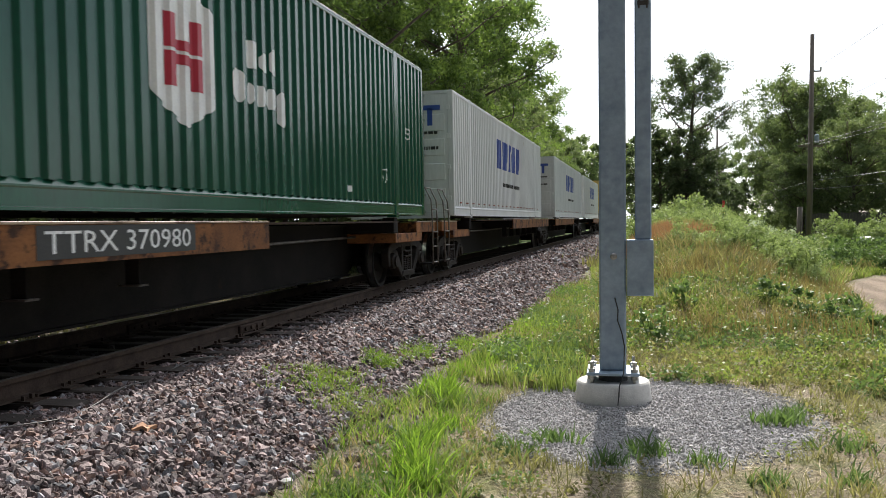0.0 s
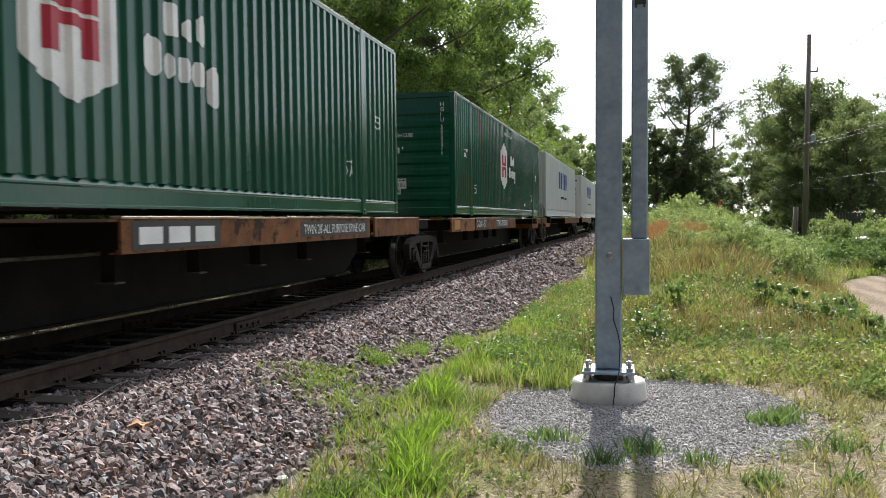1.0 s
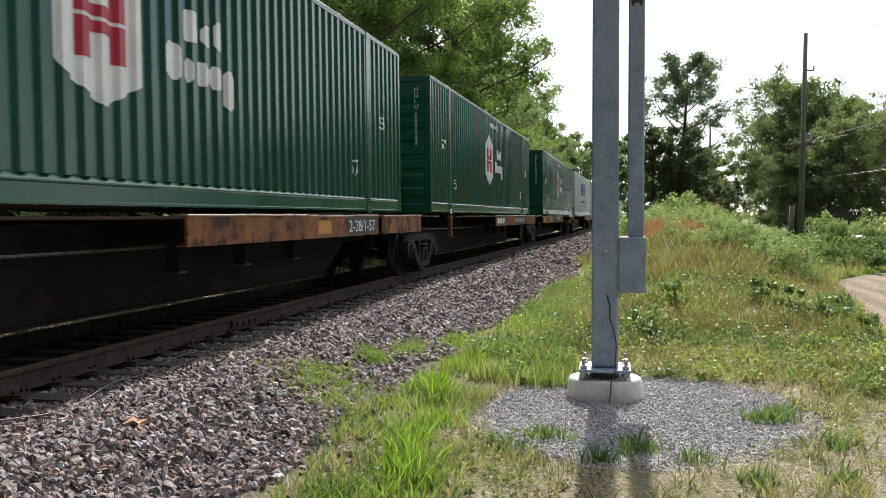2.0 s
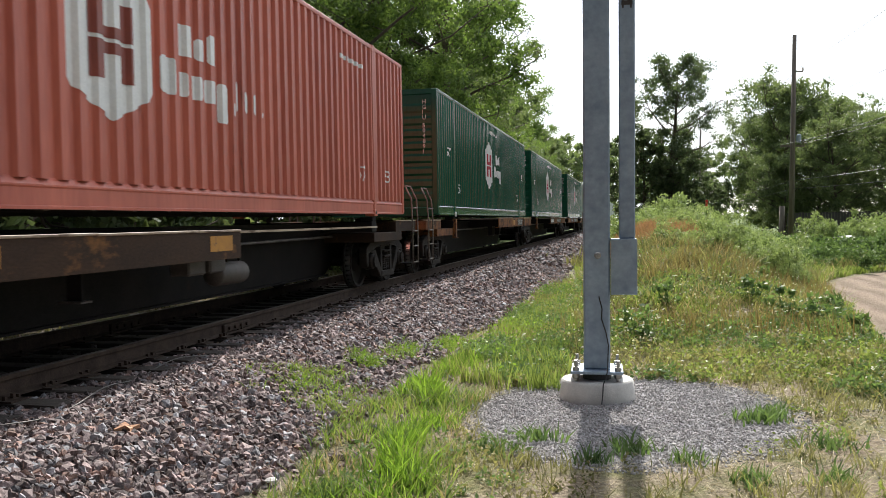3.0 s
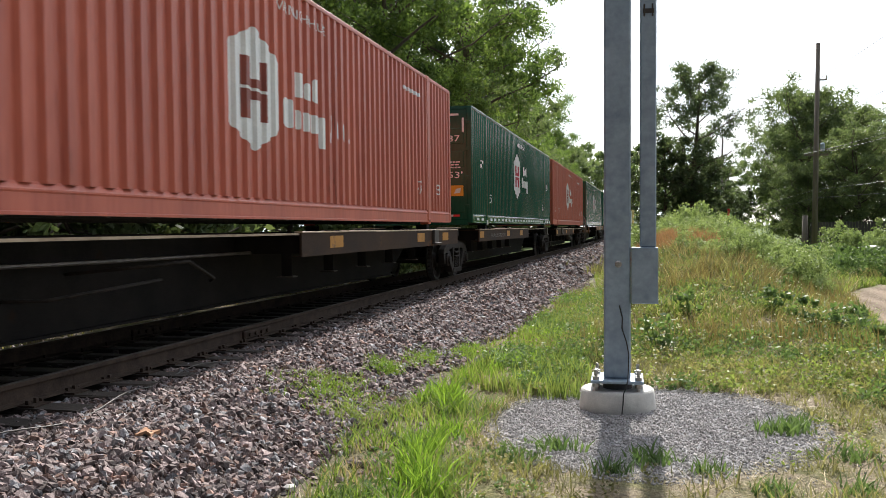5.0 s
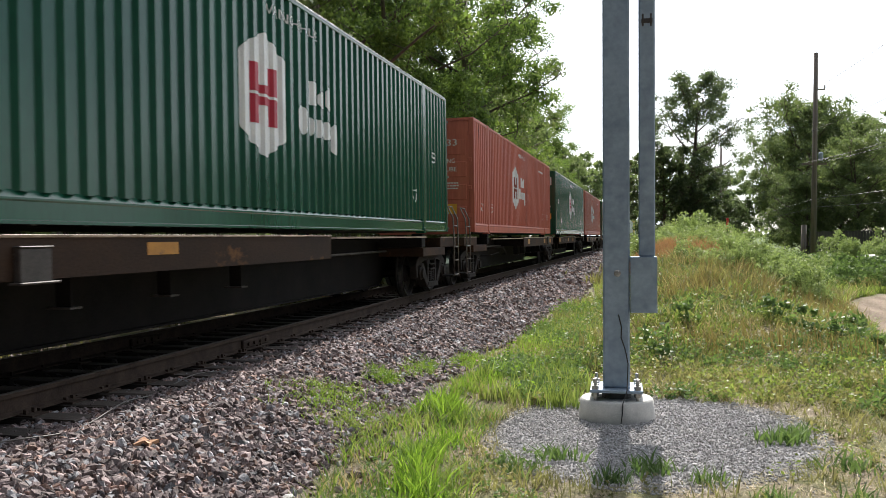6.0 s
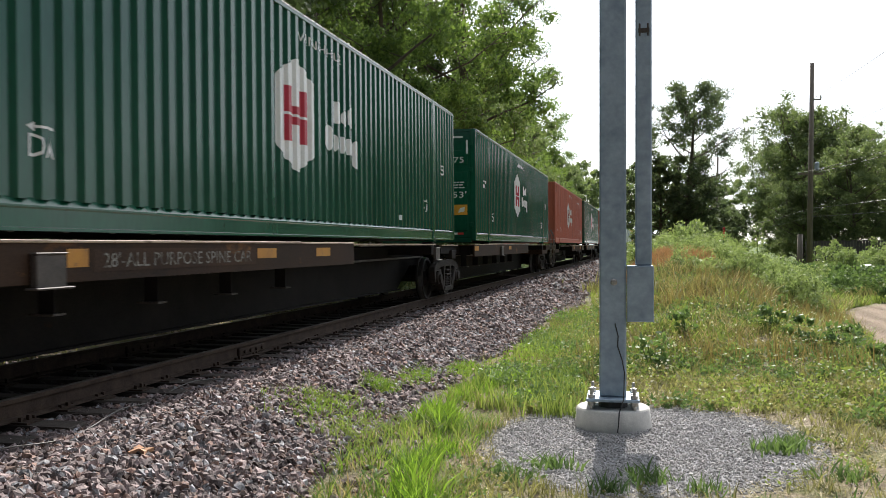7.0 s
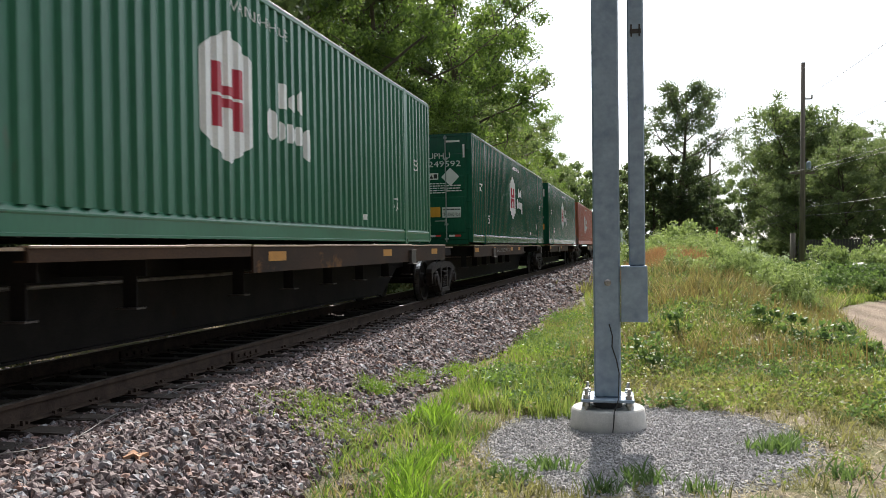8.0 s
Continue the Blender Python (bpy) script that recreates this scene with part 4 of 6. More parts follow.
# ---------------------------------------------------------------- mast beside the track
def build_mast():
    mx, my = -0.37, 8.66
    z0 = float(height(mx, my))
    foot = part("concrete_footing", lathe(bmesh.new(), [(0.372, z0 - 0.2), (0.370, z0 + 0.02), (0.352, z0 + 0.185), (0.338, z0 + 0.20)], 48, "z", (mx, my, 0)), M["concrete"])
    for p in foot.data.polygons:
        p.use_smooth = abs(p.normal.z) < 0.5
    tagged(foot, "round pale concrete footing in the gravel", "footing")
    z = z0 + 0.20
    mast = thing("signal_mast", pose(mx, my, z, 0, 0.5, 2), "galvanised square steel mast bolted to a concrete footing", "mast")
    part("base_plate", boxed((-0.25, 0.25, -0.25, 0.25, 0.075, 0.105), bevel=0.006), M["galv"], mast, "thick base plate")
    part("grout_ring", lathe(bmesh.new(), [(0.14, 0.0), (0.14, 0.075)], 20), M["rubbish"], mast, "dark conduit under the plate")
    part("square_tube", boxed((-0.128, 0.128, -0.128, 0.128, 0.105, 7.5), bevel=0.018), M["galv"], mast)
    for sx in (-0.2, 0.2):
        for sy in (-0.2, 0.2):
            b = part("anchor_bolt", lathe(bmesh.new(), [(0.016, 0.0), (0.016, 0.20), (0.012, 0.205)], 10, "z", (sx, sy, 0)), M["steel"], mast)
            for h in (0.035, 0.105):
                part("nut", lathe(bmesh.new(), [(0.034, h), (0.034, h + 0.036)], 6, "z", (sx, sy, 0)), M["steel"], b)
    for sx in (-0.19, 0.19):
        for sy in (-0.07, 0.07):
            b = part("anchor_bolt", lathe(bmesh.new(), [(0.014, 0.0), (0.014, 0.17)], 10, "z", (sx * 1.05, sy, 0)), M["steel"], mast)
            part("nut", lathe(bmesh.new(), [(0.028, 0.105), (0.028, 0.137)], 6, "z", (sx * 1.05, sy, 0)), M["steel"], b)
    # hinge box and the second, thinner tube
    zb = 0.41 - z
    hinge = part("hinge_box", boxed((0.134, 0.385, -0.14, 0.10, zb, zb + 0.54), bevel=0.006), M["galv"], mast, "flat steel bracket box")
    part("cover_plate", boxed((0.142, 0.377, -0.146, -0.140, zb + 0.01, zb + 0.53)), M["galv"], hinge)
    part("slim_tube", boxed((0.215, 0.368, -0.09, 0.065, zb + 0.54, 7.3), bevel=0.012), M["galv"], mast, "slimmer second steel tube")
    zc = 3.19 - z
    part("clamp", boxed((0.24, 0.345, -0.096, -0.09, zc, zc + 0.045), (0.245, 0.262, -0.099, -0.09, zc - 0.03, zc + 0.09), (0.322, 0.338, -0.099, -0.09, zc - 0.03, zc + 0.09), bevel=0.003), M["steel_box"], mast, "dark clamp")
    part("hole_plug", lathe(bmesh.new(), [(0.034, 0.0), (0.034, 0.012), (0.022, 0.022), (0.001, 0.024)], 14, "z"), M["steel"], mast, "plugged cable hole",
         m=pose(0.01, -0.127, 0.79 - z, 90, 0, 0))
    pts = [(0.02, -0.14, 0.82), (0.05, -0.142, 0.7), (0.045, -0.14, 0.6), (0.085, -0.15, 0.48), (0.11, -0.16, 0.35), (0.105, -0.17, 0.2),
           (0.10, -0.28, 0.115), (0.08, -0.335, 0.05), (0.06, -0.352, 0.0), (0.055, -0.372, -0.10), (0.045, -0.385, -0.19), (0.02, -0.45, -0.2)]
    part("ground_wire", tube(bmesh.new(), pts, 0.006, 5), M["cable"], mast, "thin black ground wire", smooth=True)


# ---------------------------------------------------------------- utility poles
def build_utility_line():
    spots = [(8.4, -4.0), (7.4, 44.6), (6.35, 90.0), (5.2, 135.0)]
    heads = []
    for i, (x, y) in enumerate(spots):
        z0 = float(height(x, y))
        pole = thing("utility_pole", pose(x, y, z0, 0, 1.2, 0), "weathered wooden utility pole carrying wires", "utility pole", "utility poles along the track")
        part("post", tube(bmesh.new(), [(0, 0, -0.3), (0, 0, 5), (0, 0, 10.4)], 0.145, 10, 0.095), M["pole_wood"], pole, smooth=True)
        bracket = part("bracket", boxed((-0.02, 0.42, -0.03, 0.03, 8.62, 8.68)), M["pole_wood"], pole)
        part("insulator", lathe(bmesh.new(), [(0.03, 8.68), (0.06, 8.72), (0.03, 8.78), (0.05, 8.82), (0.02, 8.86)], 10, "z", (0.4, 0, 0)), M["concrete"], bracket)
        part("cross_arm", boxed((-0.55, 0.55, -0.05, 0.05, 5.05, 5.15)), M["pole_wood"], pole)
        if i == 1:
            part("stub_post", tube(bmesh.new(), [(-0.42, 0.2, -0.3), (-0.40, 0.2, 2.2)], 0.14, 8, 0.12), M["pole_wood"], pole, smooth=True)
            part("transformer", lathe(bmesh.new(), [(0.10, 5.25), (0.11, 5.3), (0.11, 5.6), (0.05, 5.66)], 12, "z", (0.25, -0.15, 0)), M["galv"], pole)
        heads.append((x, y, z0))
    for off, z, sag in ((0.4, 8.8, 0.5), (0.05, 6.7, 0.5), (0.5, 5.2, 0.5), (-0.5, 5.15, 0.6), (0.1, 3.45, 0.3), (0.1, 3.05, 0.3)):
        bm = bmesh.new()
        for a, b in zip(heads, heads[1:]):
            pts = []
            for k in range(17):
                t = k / 16
                pts.append((a[0] + (b[0] - a[0]) * t + off, a[1] + (b[1] - a[1]) * t, a[2] + (b[2] - a[2]) * t + z - sag * 4 * t * (1 - t)))
            tube(bm, pts, 0.011, 4)
        tagged(part("overhead_wire", bm, M["cable"]), "dark overhead wire sagging between wooden poles", "wire", "overhead wires")


def build_far_clutter():
    """Board fence, dumped dark scrap and a marker post beyond the mound."""
    fence = thing("board_fence", pose(14.0, 47, float(height(14, 47))), "low grey board fence under the trees", "fence", kind="")
    bm = boxed((-0.06, 0.06, -0.014, 0.014, 0.0, 1.9))
    me = bpy.data.meshes.new("board")
    bm.to_mesh(me)
    bm.free()
    for i in range(150):
        part_of("board", me, M["fence_wood"], fence, m=pose(-6.3 + 0.14 * i, 0.004 * (i % 3), 0.02 * math.sin(i * 1.7)))
    for k in range(2):
        part("fence_rail", boxed((-6.4, 14.8, 0.02, 0.06, 0.4 + 1.1 * k, 0.48 + 1.1 * k)), M["fence_wood"], fence)
    r = random.Random(8)
    for i in range(5):
        x, y = 9.0 + 1.1 * i + r.uniform(-0.3, 0.3), 38 + r.uniform(-1.5, 1.5)
        z = float(height(x, y))
        bm = boxed((-0.7, 0.7, -0.4, 0.4, 0, 0.5), (-0.4, 0.5, -0.35, 0.35, 0.5, 0.85), (-0.6, -0.2, -0.42, 0.42, 0.1, 0.65), bevel=0.06)
        for v in bm.verts:
            v.co += Vector((r.uniform(-0.08, 0.08), r.uniform(-0.08, 0.08), r.uniform(-0.04, 0.04)))
        p = part("scrap_heap", bm, M["rubbish"], m=pose(x, y, z, 0, 0, r.uniform(0, 180)))
        tagged(p, "dark heap of dumped scrap in the weeds", "scrap", "scrap in the weeds")
    x, y = 2.6, 33.0
    z = float(height(x, y))
    tagged(part("marker_post", boxed((x - 0.04, x + 0.04, y - 0.03, y + 0.03, z, z + 1.55), bevel=0.01), M["red_tape"]), "slim red marker post among the weeds", "post")


# ---------------------------------------------------------------- train
LENGTH, WIDTH, TALL = 16.15, 2.59, 2.90
FLOOR_Z, SPEED = 1.25, 19.036
POST_AT = (1.90, 14.25)
PITCH, DEPTH = 0.2475, 0.040
SHARED = {}


def ripple(s):
    """Outward offset of the corrugated wall at s metres along it."""
    p = (s / PITCH) % 1.0
    if p < 0.34:
        return 0.0
    if p < 0.50:
        return -DEPTH * (p - 0.34) / 0.16
    if p < 0.84:
        return -DEPTH
    return -DEPTH * (1 - (p - 0.84) / 0.16)


def breaks(s0, s1):
    out, k = [s0], int(s0 / PITCH) - 1
    while k * PITCH < s1:
        for q in (0.0, 0.34, 0.50, 0.84):
            v = (k + q) * PITCH
            if s0 + 1e-4 < v < s1 - 1e-4:
                out.append(v)
        k += 1
    return out + [s1]


def side_wall_mesh():
    bm = bmesh.new()
    for s0, s1 in ((0.13, POST_AT[0] - 0.085), (POST_AT[0] + 0.085, POST_AT[1] - 0.085), (POST_AT[1] + 0.085, LENGTH - 0.13)):
        rows = [(s, ripple(s)) for s in breaks(s0, s1)]
        lo = [bm.verts.new((x, s, 0.27)) for s, x in rows]
        hi = [bm.verts.new((x, s, TALL - 0.075)) for s, x in rows]
        inner_lo = [bm.verts.new((-0.06, s, 0.27)) for s in (s0, s1)]
        inner_hi = [bm.verts.new((-0.06, s, TALL - 0.075)) for s in (s0, s1)]
        for i in range(len(rows) - 1):
            bm.faces.new((lo[i], lo[i + 1], hi[i + 1], hi[i]))
        bm.faces.new((inner_lo[1], inner_lo[0], inner_hi[0], inner_hi[1]))
    return bm


def draped(outlines, proud=0.004, wall=None):
    """Flat outlines of (along, height) points laid on the corrugated side, or on a plain wall."""
    bm = bmesh.new()
    for vs, fs in outlines:
        made = [bm.verts.new((0, s, z)) for s, z in vs]
        for f in fs:
            try:
                bm.faces.new([made[i] for i in f])
            except ValueError:
                pass
    if wall is None and bm.verts:
        s0, s1 = min(v.co.y for v in bm.verts), max(v.co.y for v in bm.verts)
        for b in breaks(s0, s1)[1:-1]:
            bmesh.ops.bisect_plane(bm, geom=bm.verts[:] + bm.edges[:] + bm.faces[:], plane_co=(0, b, 0), plane_no=(0, 1, 0))
        for v in bm.verts:
            v.co.x = ripple(v.co.y) + proud
    bmesh.ops.recalc_face_normals(bm, faces=bm.faces[:])
    for f in bm.faces:
        if f.normal.x < 0:
            f.normal_flip()
    return bm


def poly(*pts):
    return (np.array(pts, float), [tuple(range(len(pts)))])


def rect(s0, s1, z0, z1):
    return poly((s0, z0), (s1, z0), (s1, z1), (s0, z1))


def word(body, s, z, size, width=None):
    vs, fs = letters(body, width, size)
    return (vs + (s, z), fs)


def put(cont, key, bm_fn, mat, label, x=WIDTH / 2, name="marking"):
    """A marking on the near side; alike markings share their mesh."""
    if key not in SHARED:
        me = bpy.data.meshes.new(name)
        bm = bm_fn()
        bm.to_mesh(me)
        bm.free()
        me.materials.append(M[mat])
        SHARED[key] = me
    return part_of(name, SHARED[key], None, cont, label, pose(x, 0, 0))


def shield(s0, s1, z0, z1, cut=0.20):
    m, a = (s0 + s1) / 2, (z1 - z0) * cut
    return poly((m, z0), (m + 0.12, z0 + 0.05), (s1 - 0.06, z0 + a - 0.05), (s1, z0 + a + 0.03), (s1, z1 - a - 0.03), (s1 - 0.06, z1 - a + 0.05), (m + 0.12, z1 - 0.05),
                (m, z1), (m - 0.12, z1 - 0.05), (s0 + 0.06, z1 - a + 0.05), (s0, z1 - a - 0.03), (s0, z0 + a + 0.03), (s0 + 0.06, z0 + a - 0.05), (m - 0.12, z0 + 0.05))


def emblem_bars(s0, s1, z0, z1):
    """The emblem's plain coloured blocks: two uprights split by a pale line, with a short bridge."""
    w, zm = (s1 - s0) * 0.30, (z0 + z1) / 2
    g, q = (z1 - z0) * 0.025, (z1 - z0) * 0.17
    return [rect(s0, s0 + w, z0, zm - g), rect(s0, s0 + w, zm + g, z1), rect(s1 - w, s1, z0, zm - g), rect(s1 - w, s1, zm + g, z1),
            rect(s0 + w, s1 - w, zm + g, zm + q), rect(s0 + w, s1 - w, zm - q, zm - g)]


def blocks(items):
    return [rect(a, b, c, d) for a, b, c, d in items]


def rounded(items, cut=0.055):
    """Plain blocks with cut corners."""
    items = [(a + 0.015, b - 0.015, c, d) for a, b, c, d in items]
    return [poly((a + cut, c), (b - cut, c), (b, c + cut), (b, d - cut), (b - cut, d), (a + cut, d), (a, d - cut), (a, c + cut)) for a, b, c, d in items]


NAME_BLOCKS = [(8.52, 8.80, 1.66, 1.97), (8.86, 9.06, 1.66, 1.88), (9.12, 9.34, 1.66, 1.97),
               (8.15, 8.46, 1.25, 1.60), (8.54, 8.70, 1.26, 1.50), (8.76, 8.99, 1.26, 1.50), (9.05, 9.28, 1.26, 1.50), (9.34, 9.62, 1.08, 1.50)]


def end_letters(cont, items, y=-0.004):
    """Markings on the end that faces back along the train; x across, z up."""
    for key, mat, outl, label in items:
        full = ("end", key)
        if full not in SHARED:
            bm = bmesh.new()
            for vs, fs in outl:
                made = [bm.verts.new((x, 0, z)) for x, z in vs]
                for f in fs:
                    try:
                        bm.faces.new([made[i] for i in f])
                    except ValueError:
                        pass
            me = bpy.data.meshes.new("marking")
            bm.to_mesh(me)
            bm.free()
            me.materials.append(M[mat])
            SHARED[full] = me
        part_of("marking", SHARED[full], None, cont, label, pose(0, y, 0))


def fine_print(x0, x1, z0, z1, rows, seed):
    r = random.Random(seed)
    out, dz = [], (z1 - z0) / rows
    for i in range(rows):
        x = x0
        while x < x1 - 0.03:
            w = min(r.uniform(0.03, 0.12), x1 - x)
            out.append(rect(x, x + w, z0 + i * dz + dz * 0.35, z0 + (i + 1) * dz - dz * 0.2))
            x += w + 0.02
    return out


def bottom_rail_mesh():
    """Three lengths of rail between the posts: a sloping ledge under the corrugation, a flat web and a small lip."""
    bm = bmesh.new()
    for s0, s1 in ((0.13, 1.815), (1.985, 14.165), (14.335, 16.02)):
        prism(bm, [(-0.07, 0.04), (0.004, 0.04), (0.004, 0.062), (-0.008, 0.070), (-0.008, 0.200), (0.002, 0.212), (0.002, 0.226), (-0.046, 0.292), (-0.07, 0.292)], s0, s1, "y")
    return bm


def container_shell(colour):
    """Frame, walls, roof and floor of a 53-foot box, measured from its rear lower edge."""
    mat = M[colour]
    cont = thing("shipping_container", Matrix.Identity(4), "", "container", "containers on the train")
    h = WIDTH / 2

    def common(key, make):
        if (key, colour) not in SHARED:
            me = bpy.data.meshes.new(key)
            bm = make()
            bmesh.ops.recalc_face_normals(bm, faces=bm.faces[:])
            bm.to_mesh(me)
            bm.free()
            me.materials.append(mat)
            SHARED[(key, colour)] = me
        return SHARED[(key, colour)]
    for s in (1, -1):
        turn = pose(s * h, 0, 0) if s > 0 else pose(-h, LENGTH, 0, 0, 0, 180)
        part_of("side_wall", common("side_wall", side_wall_mesh), None, cont, "", turn)
        top = part_of("top_rail", common("top_rail", lambda: boxed((-0.07, 0.006, 0.1, LENGTH - 0.1, TALL - 0.08, TALL - 0.012), bevel=0.008)), None, cont, "", turn)
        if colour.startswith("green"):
            part_of("rail_cap", mesh_once("rail_cap", lambda: boxed((-0.05, 0.009, 0.11, LENGTH - 0.11, TALL - 0.035, TALL - 0.004), bevel=0.006), "pale_rail"), None, top, "pale top edge")
        part_of("bottom_rail", common("bottom_rail", bottom_rail_mesh), None, cont, "", turn)
        for y in (0.065, LENGTH - 0.065):
            part_of("corner_post", common("corner_post", lambda: boxed((-0.13, 0.004, -0.063, 0.063, 0.05, TALL - 0.01), bevel=0.014)), None, cont, "", turn @ pose(0, y, 0))
        for y in POST_AT:
            p = part_of("lifting_post", common("lifting_post", lambda: boxed((-0.08, 0.010, -0.085, 0.085, 0.04, TALL - 0.02), bevel=0.014)), None, cont, "", turn @ pose(0, y, 0))
            for z in (0.0, TALL - 0.118):
                part_of("corner_casting", common("corner_casting", lambda: boxed((-0.16, 0.014, -0.09, 0.09, 0, 0.12), bevel=0.010)), None, p, "", pose(0, 0, z))
            # no recess is cut: a black block paints the shade inside the hole
            part_of("casting_hole", mesh_once("casting_hole", lambda: boxed((0.010, 0.0205, -0.028, 0.028, 0.035, 0.088), bevel=0.004), "black_paint"), None, p, "casting hole drawn as a black block")
    part_of("roof", common("roof", lambda: boxed((-h + 0.06, h - 0.06, 0.06, LENGTH - 0.06, TALL - 0.05, TALL - 0.01),
            *[(-h + 0.1, h - 0.1, 0.3 + 0.5 * k, 0.5 + 0.5 * k, TALL - 0.012, TALL + 0.004) for k in range(31)])), None, cont)
    part("floor_frame", boxed((-h + 0.07, h - 0.07, 0.1, LENGTH - 0.1, 0.16, 0.2), *[(-h + 0.07, h - 0.07, 0.4 + 0.6 * k, 0.46 + 0.6 * k, 0.03, 0.17) for k in range(26)]),
         M["dark_under"], cont, "dark underside beams")
    part_of("front_wall", common("front_wall", lambda: boxed((-h + 0.1, h - 0.1, LENGTH - 0.06, LENGTH - 0.02, 0.1, TALL - 0.04))), None, cont)
    return cont, common


def ribbed_end(cont, common):
    """The plain end: wide horizontal ribs between the posts."""
    def make():
        pts, z = [(0.08, 0.02), (0.01, 0.02), (0.01, 0.20), (0.036, 0.22)], 0.36
        while z < TALL - 0.3:
            pts += [(0.036, z), (0.018, z + 0.05), (0.018, z + 0.16), (0.036, z + 0.21)]
            z += 0.285
        pts += [(0.036, TALL - 0.14), (0.01, TALL - 0.12), (0.01, TALL - 0.01), (0.08, TALL - 0.01)]
        return prism(bmesh.new(), pts, -WIDTH / 2 + 0.11, WIDTH / 2 - 0.11)
    part_of("end_wall", common("ribbed_end", make), None, cont, "ribbed steel end wall")


def door_end(cont, common):
    h = WIDTH / 2
    for s in (-1, 1):
        door = part_of("door", common("door_%d" % s, lambda: boxed(
            (min(s * 0.006, s * (h - 0.12)), max(s * 0.006, s * (h - 0.12)), 0.02, 0.07, 0.12, TALL - 0.08), bevel=0.012)), None, cont)
        for z in (0.3, 0.86, 1.42, 1.98):
            part_of("door_panel", common("door_panel_%d" % s, lambda: boxed((min(s * 0.10, s * (h - 0.2)), max(s * 0.10, s * (h - 0.2)), 0.006, 0.03, 0, 0.38), bevel=0.01)), None, door, "", pose(0, 0, z))
        for k, x in enumerate((0.13, 0.60)):
            rod = part_of("lock_rod", rod_mesh(), None, door, "galvanised lock rod", pose(s * x, -0.018, 0))
        for z in (0.45, 1.15, 1.85, 2.5):
            part_of("hinge", common("hinge", lambda: boxed((-0.05, 0.05, -0.012, 0.03, -0.05, 0.05), bevel=0.008)), None, door, "", pose(s * (h - 0.11), 0, z))
        part("handle", boxed((min(s * 0.30, s * 0.62), max(s * 0.30, s * 0.62), -0.045, -0.03, 0.60, 0.625), (s * 0.58 - 0.02, s * 0.58 + 0.02, -0.04, 0.02, 0.56, 0.66), bevel=0.004),
             M["steel"], door, "lever handle")
    part_of("door_header", common("door_header", lambda: boxed((-h + 0.12, h - 0.12, 0.01, 0.07, TALL - 0.08, TALL - 0.01))), None, cont)
    part_of("door_sill", common("door_sill", lambda: boxed((-h + 0.12, h - 0.12, 0.01, 0.07, 0.0, 0.12))), None, cont)


def rod_mesh():
    if "rod" not in SHARED:
        bm = lathe(bmesh.new(), [(0.016, 0.06), (0.016, TALL - 0.05)], 8)
        for z in (0.12, 0.5, 1.4, 2.2, 2.76):
            box(bm, -0.045, 0.045, -0.02, 0.025, z, z + 0.05)
        me = bpy.data.meshes.new("lock_rod")
        bm.to_mesh(me)
        bm.free()
        me.materials.append(M["rod"])
        SHARED["rod"] = me
    return SHARED["rod"]


def side_marks(cont, colour):
    """Painted marks on the side that faces the camera's verge."""
    low = colour == "red"
    put(cont, "53 rear" + colour, lambda: draped([word("53'", 0.86 if low else 1.12, 0.58 if low else 1.44, 0.22, 0.36)]), "white_paint", "white length mark")
    put(cont, "53 front" + colour, lambda: draped([word("53'", 14.86, 0.60 if low else 1.42, 0.22, 0.36)]), "white_paint", "white length mark")
    put(cont, "da rear", lambda: draped([word("DA", 2.38, 0.58, 0.17, 0.27), rect(2.42, 2.65, 0.79, 0.81), poly((2.36, 0.80), (2.44, 0.765), (2.44, 0.835))]), "white_paint", "white lifting mark")
    put(cont, "da front", lambda: draped([word("DA", 13.46, 0.58, 0.17, 0.27), rect(13.46, 13.68, 0.79, 0.81), poly((13.75, 0.80), (13.66, 0.765), (13.66, 0.835))]), "white_paint", "white lifting mark")
    put(cont, "high cube side", lambda: draped([word("WARNING HIGH CUBE", 7.28, 2.54, 0.12, 1.6)]), "white_paint", "white warning line")


def green_container(door, colour="green"):
    cont, common = container_shell(colour)
    put(cont, "shield", lambda: draped([shield(6.62, 7.82, 0.85, 2.29)]), "white_paint", "white emblem shield", name="emblem")
    for i, o in enumerate(emblem_bars(6.87, 7.54, 1.22, 1.90)):
        put(cont, "shield bar %d" % i, lambda: draped([o], 0.008), "red_paint", "dark red emblem block", name="emblem_block")
    for i, o in enumerate(rounded(NAME_BLOCKS)):
        put(cont, "name block %d" % i, lambda: draped([o]), "white_paint", "white block of the owner's name", name="name_block")
    side_marks(cont, "green")
    door_end(cont, common) if door else ribbed_end(cont, common)
    return cont


def red_container():
    cont, common = container_shell("red")
    put(cont, "red shield", lambda: draped([shield(6.06, 7.26, 0.80, 2.18)]), "white_paint", "white emblem shield", name="emblem")
    for i, o in enumerate(emblem_bars(6.36, 6.96, 1.14, 1.82)):
        put(cont, "red bar %d" % i, lambda: draped([o], 0.008), "rust_mark", "brown emblem block", name="emblem_block")
    row = [(a - 0.75, b - 0.75, c - 0.09, d - 0.09) for a, b, c, d in NAME_BLOCKS] + [(8.92, 8.98, 1.10, 1.24), (9.05, 9.12, 1.17, 1.50), (9.19, 9.37, 1.17, 1.41), (9.43, 9.60, 1.17, 1.41), (9.66, 9.72, 1.16, 1.22)]
    for i, o in enumerate(rounded(row, 0.028)):
        put(cont, "red name %d" % i, lambda: draped([o]), "white_paint", "white block of the owner's name", name="name_block")
    put(cont, "red number", lambda: draped(fine_print(12.6, 13.8, 2.35, 2.5, 1, 4), 0.004), "white_paint", "white number")
    side_marks(cont, "red")
    door_end(cont, common)
    return cont


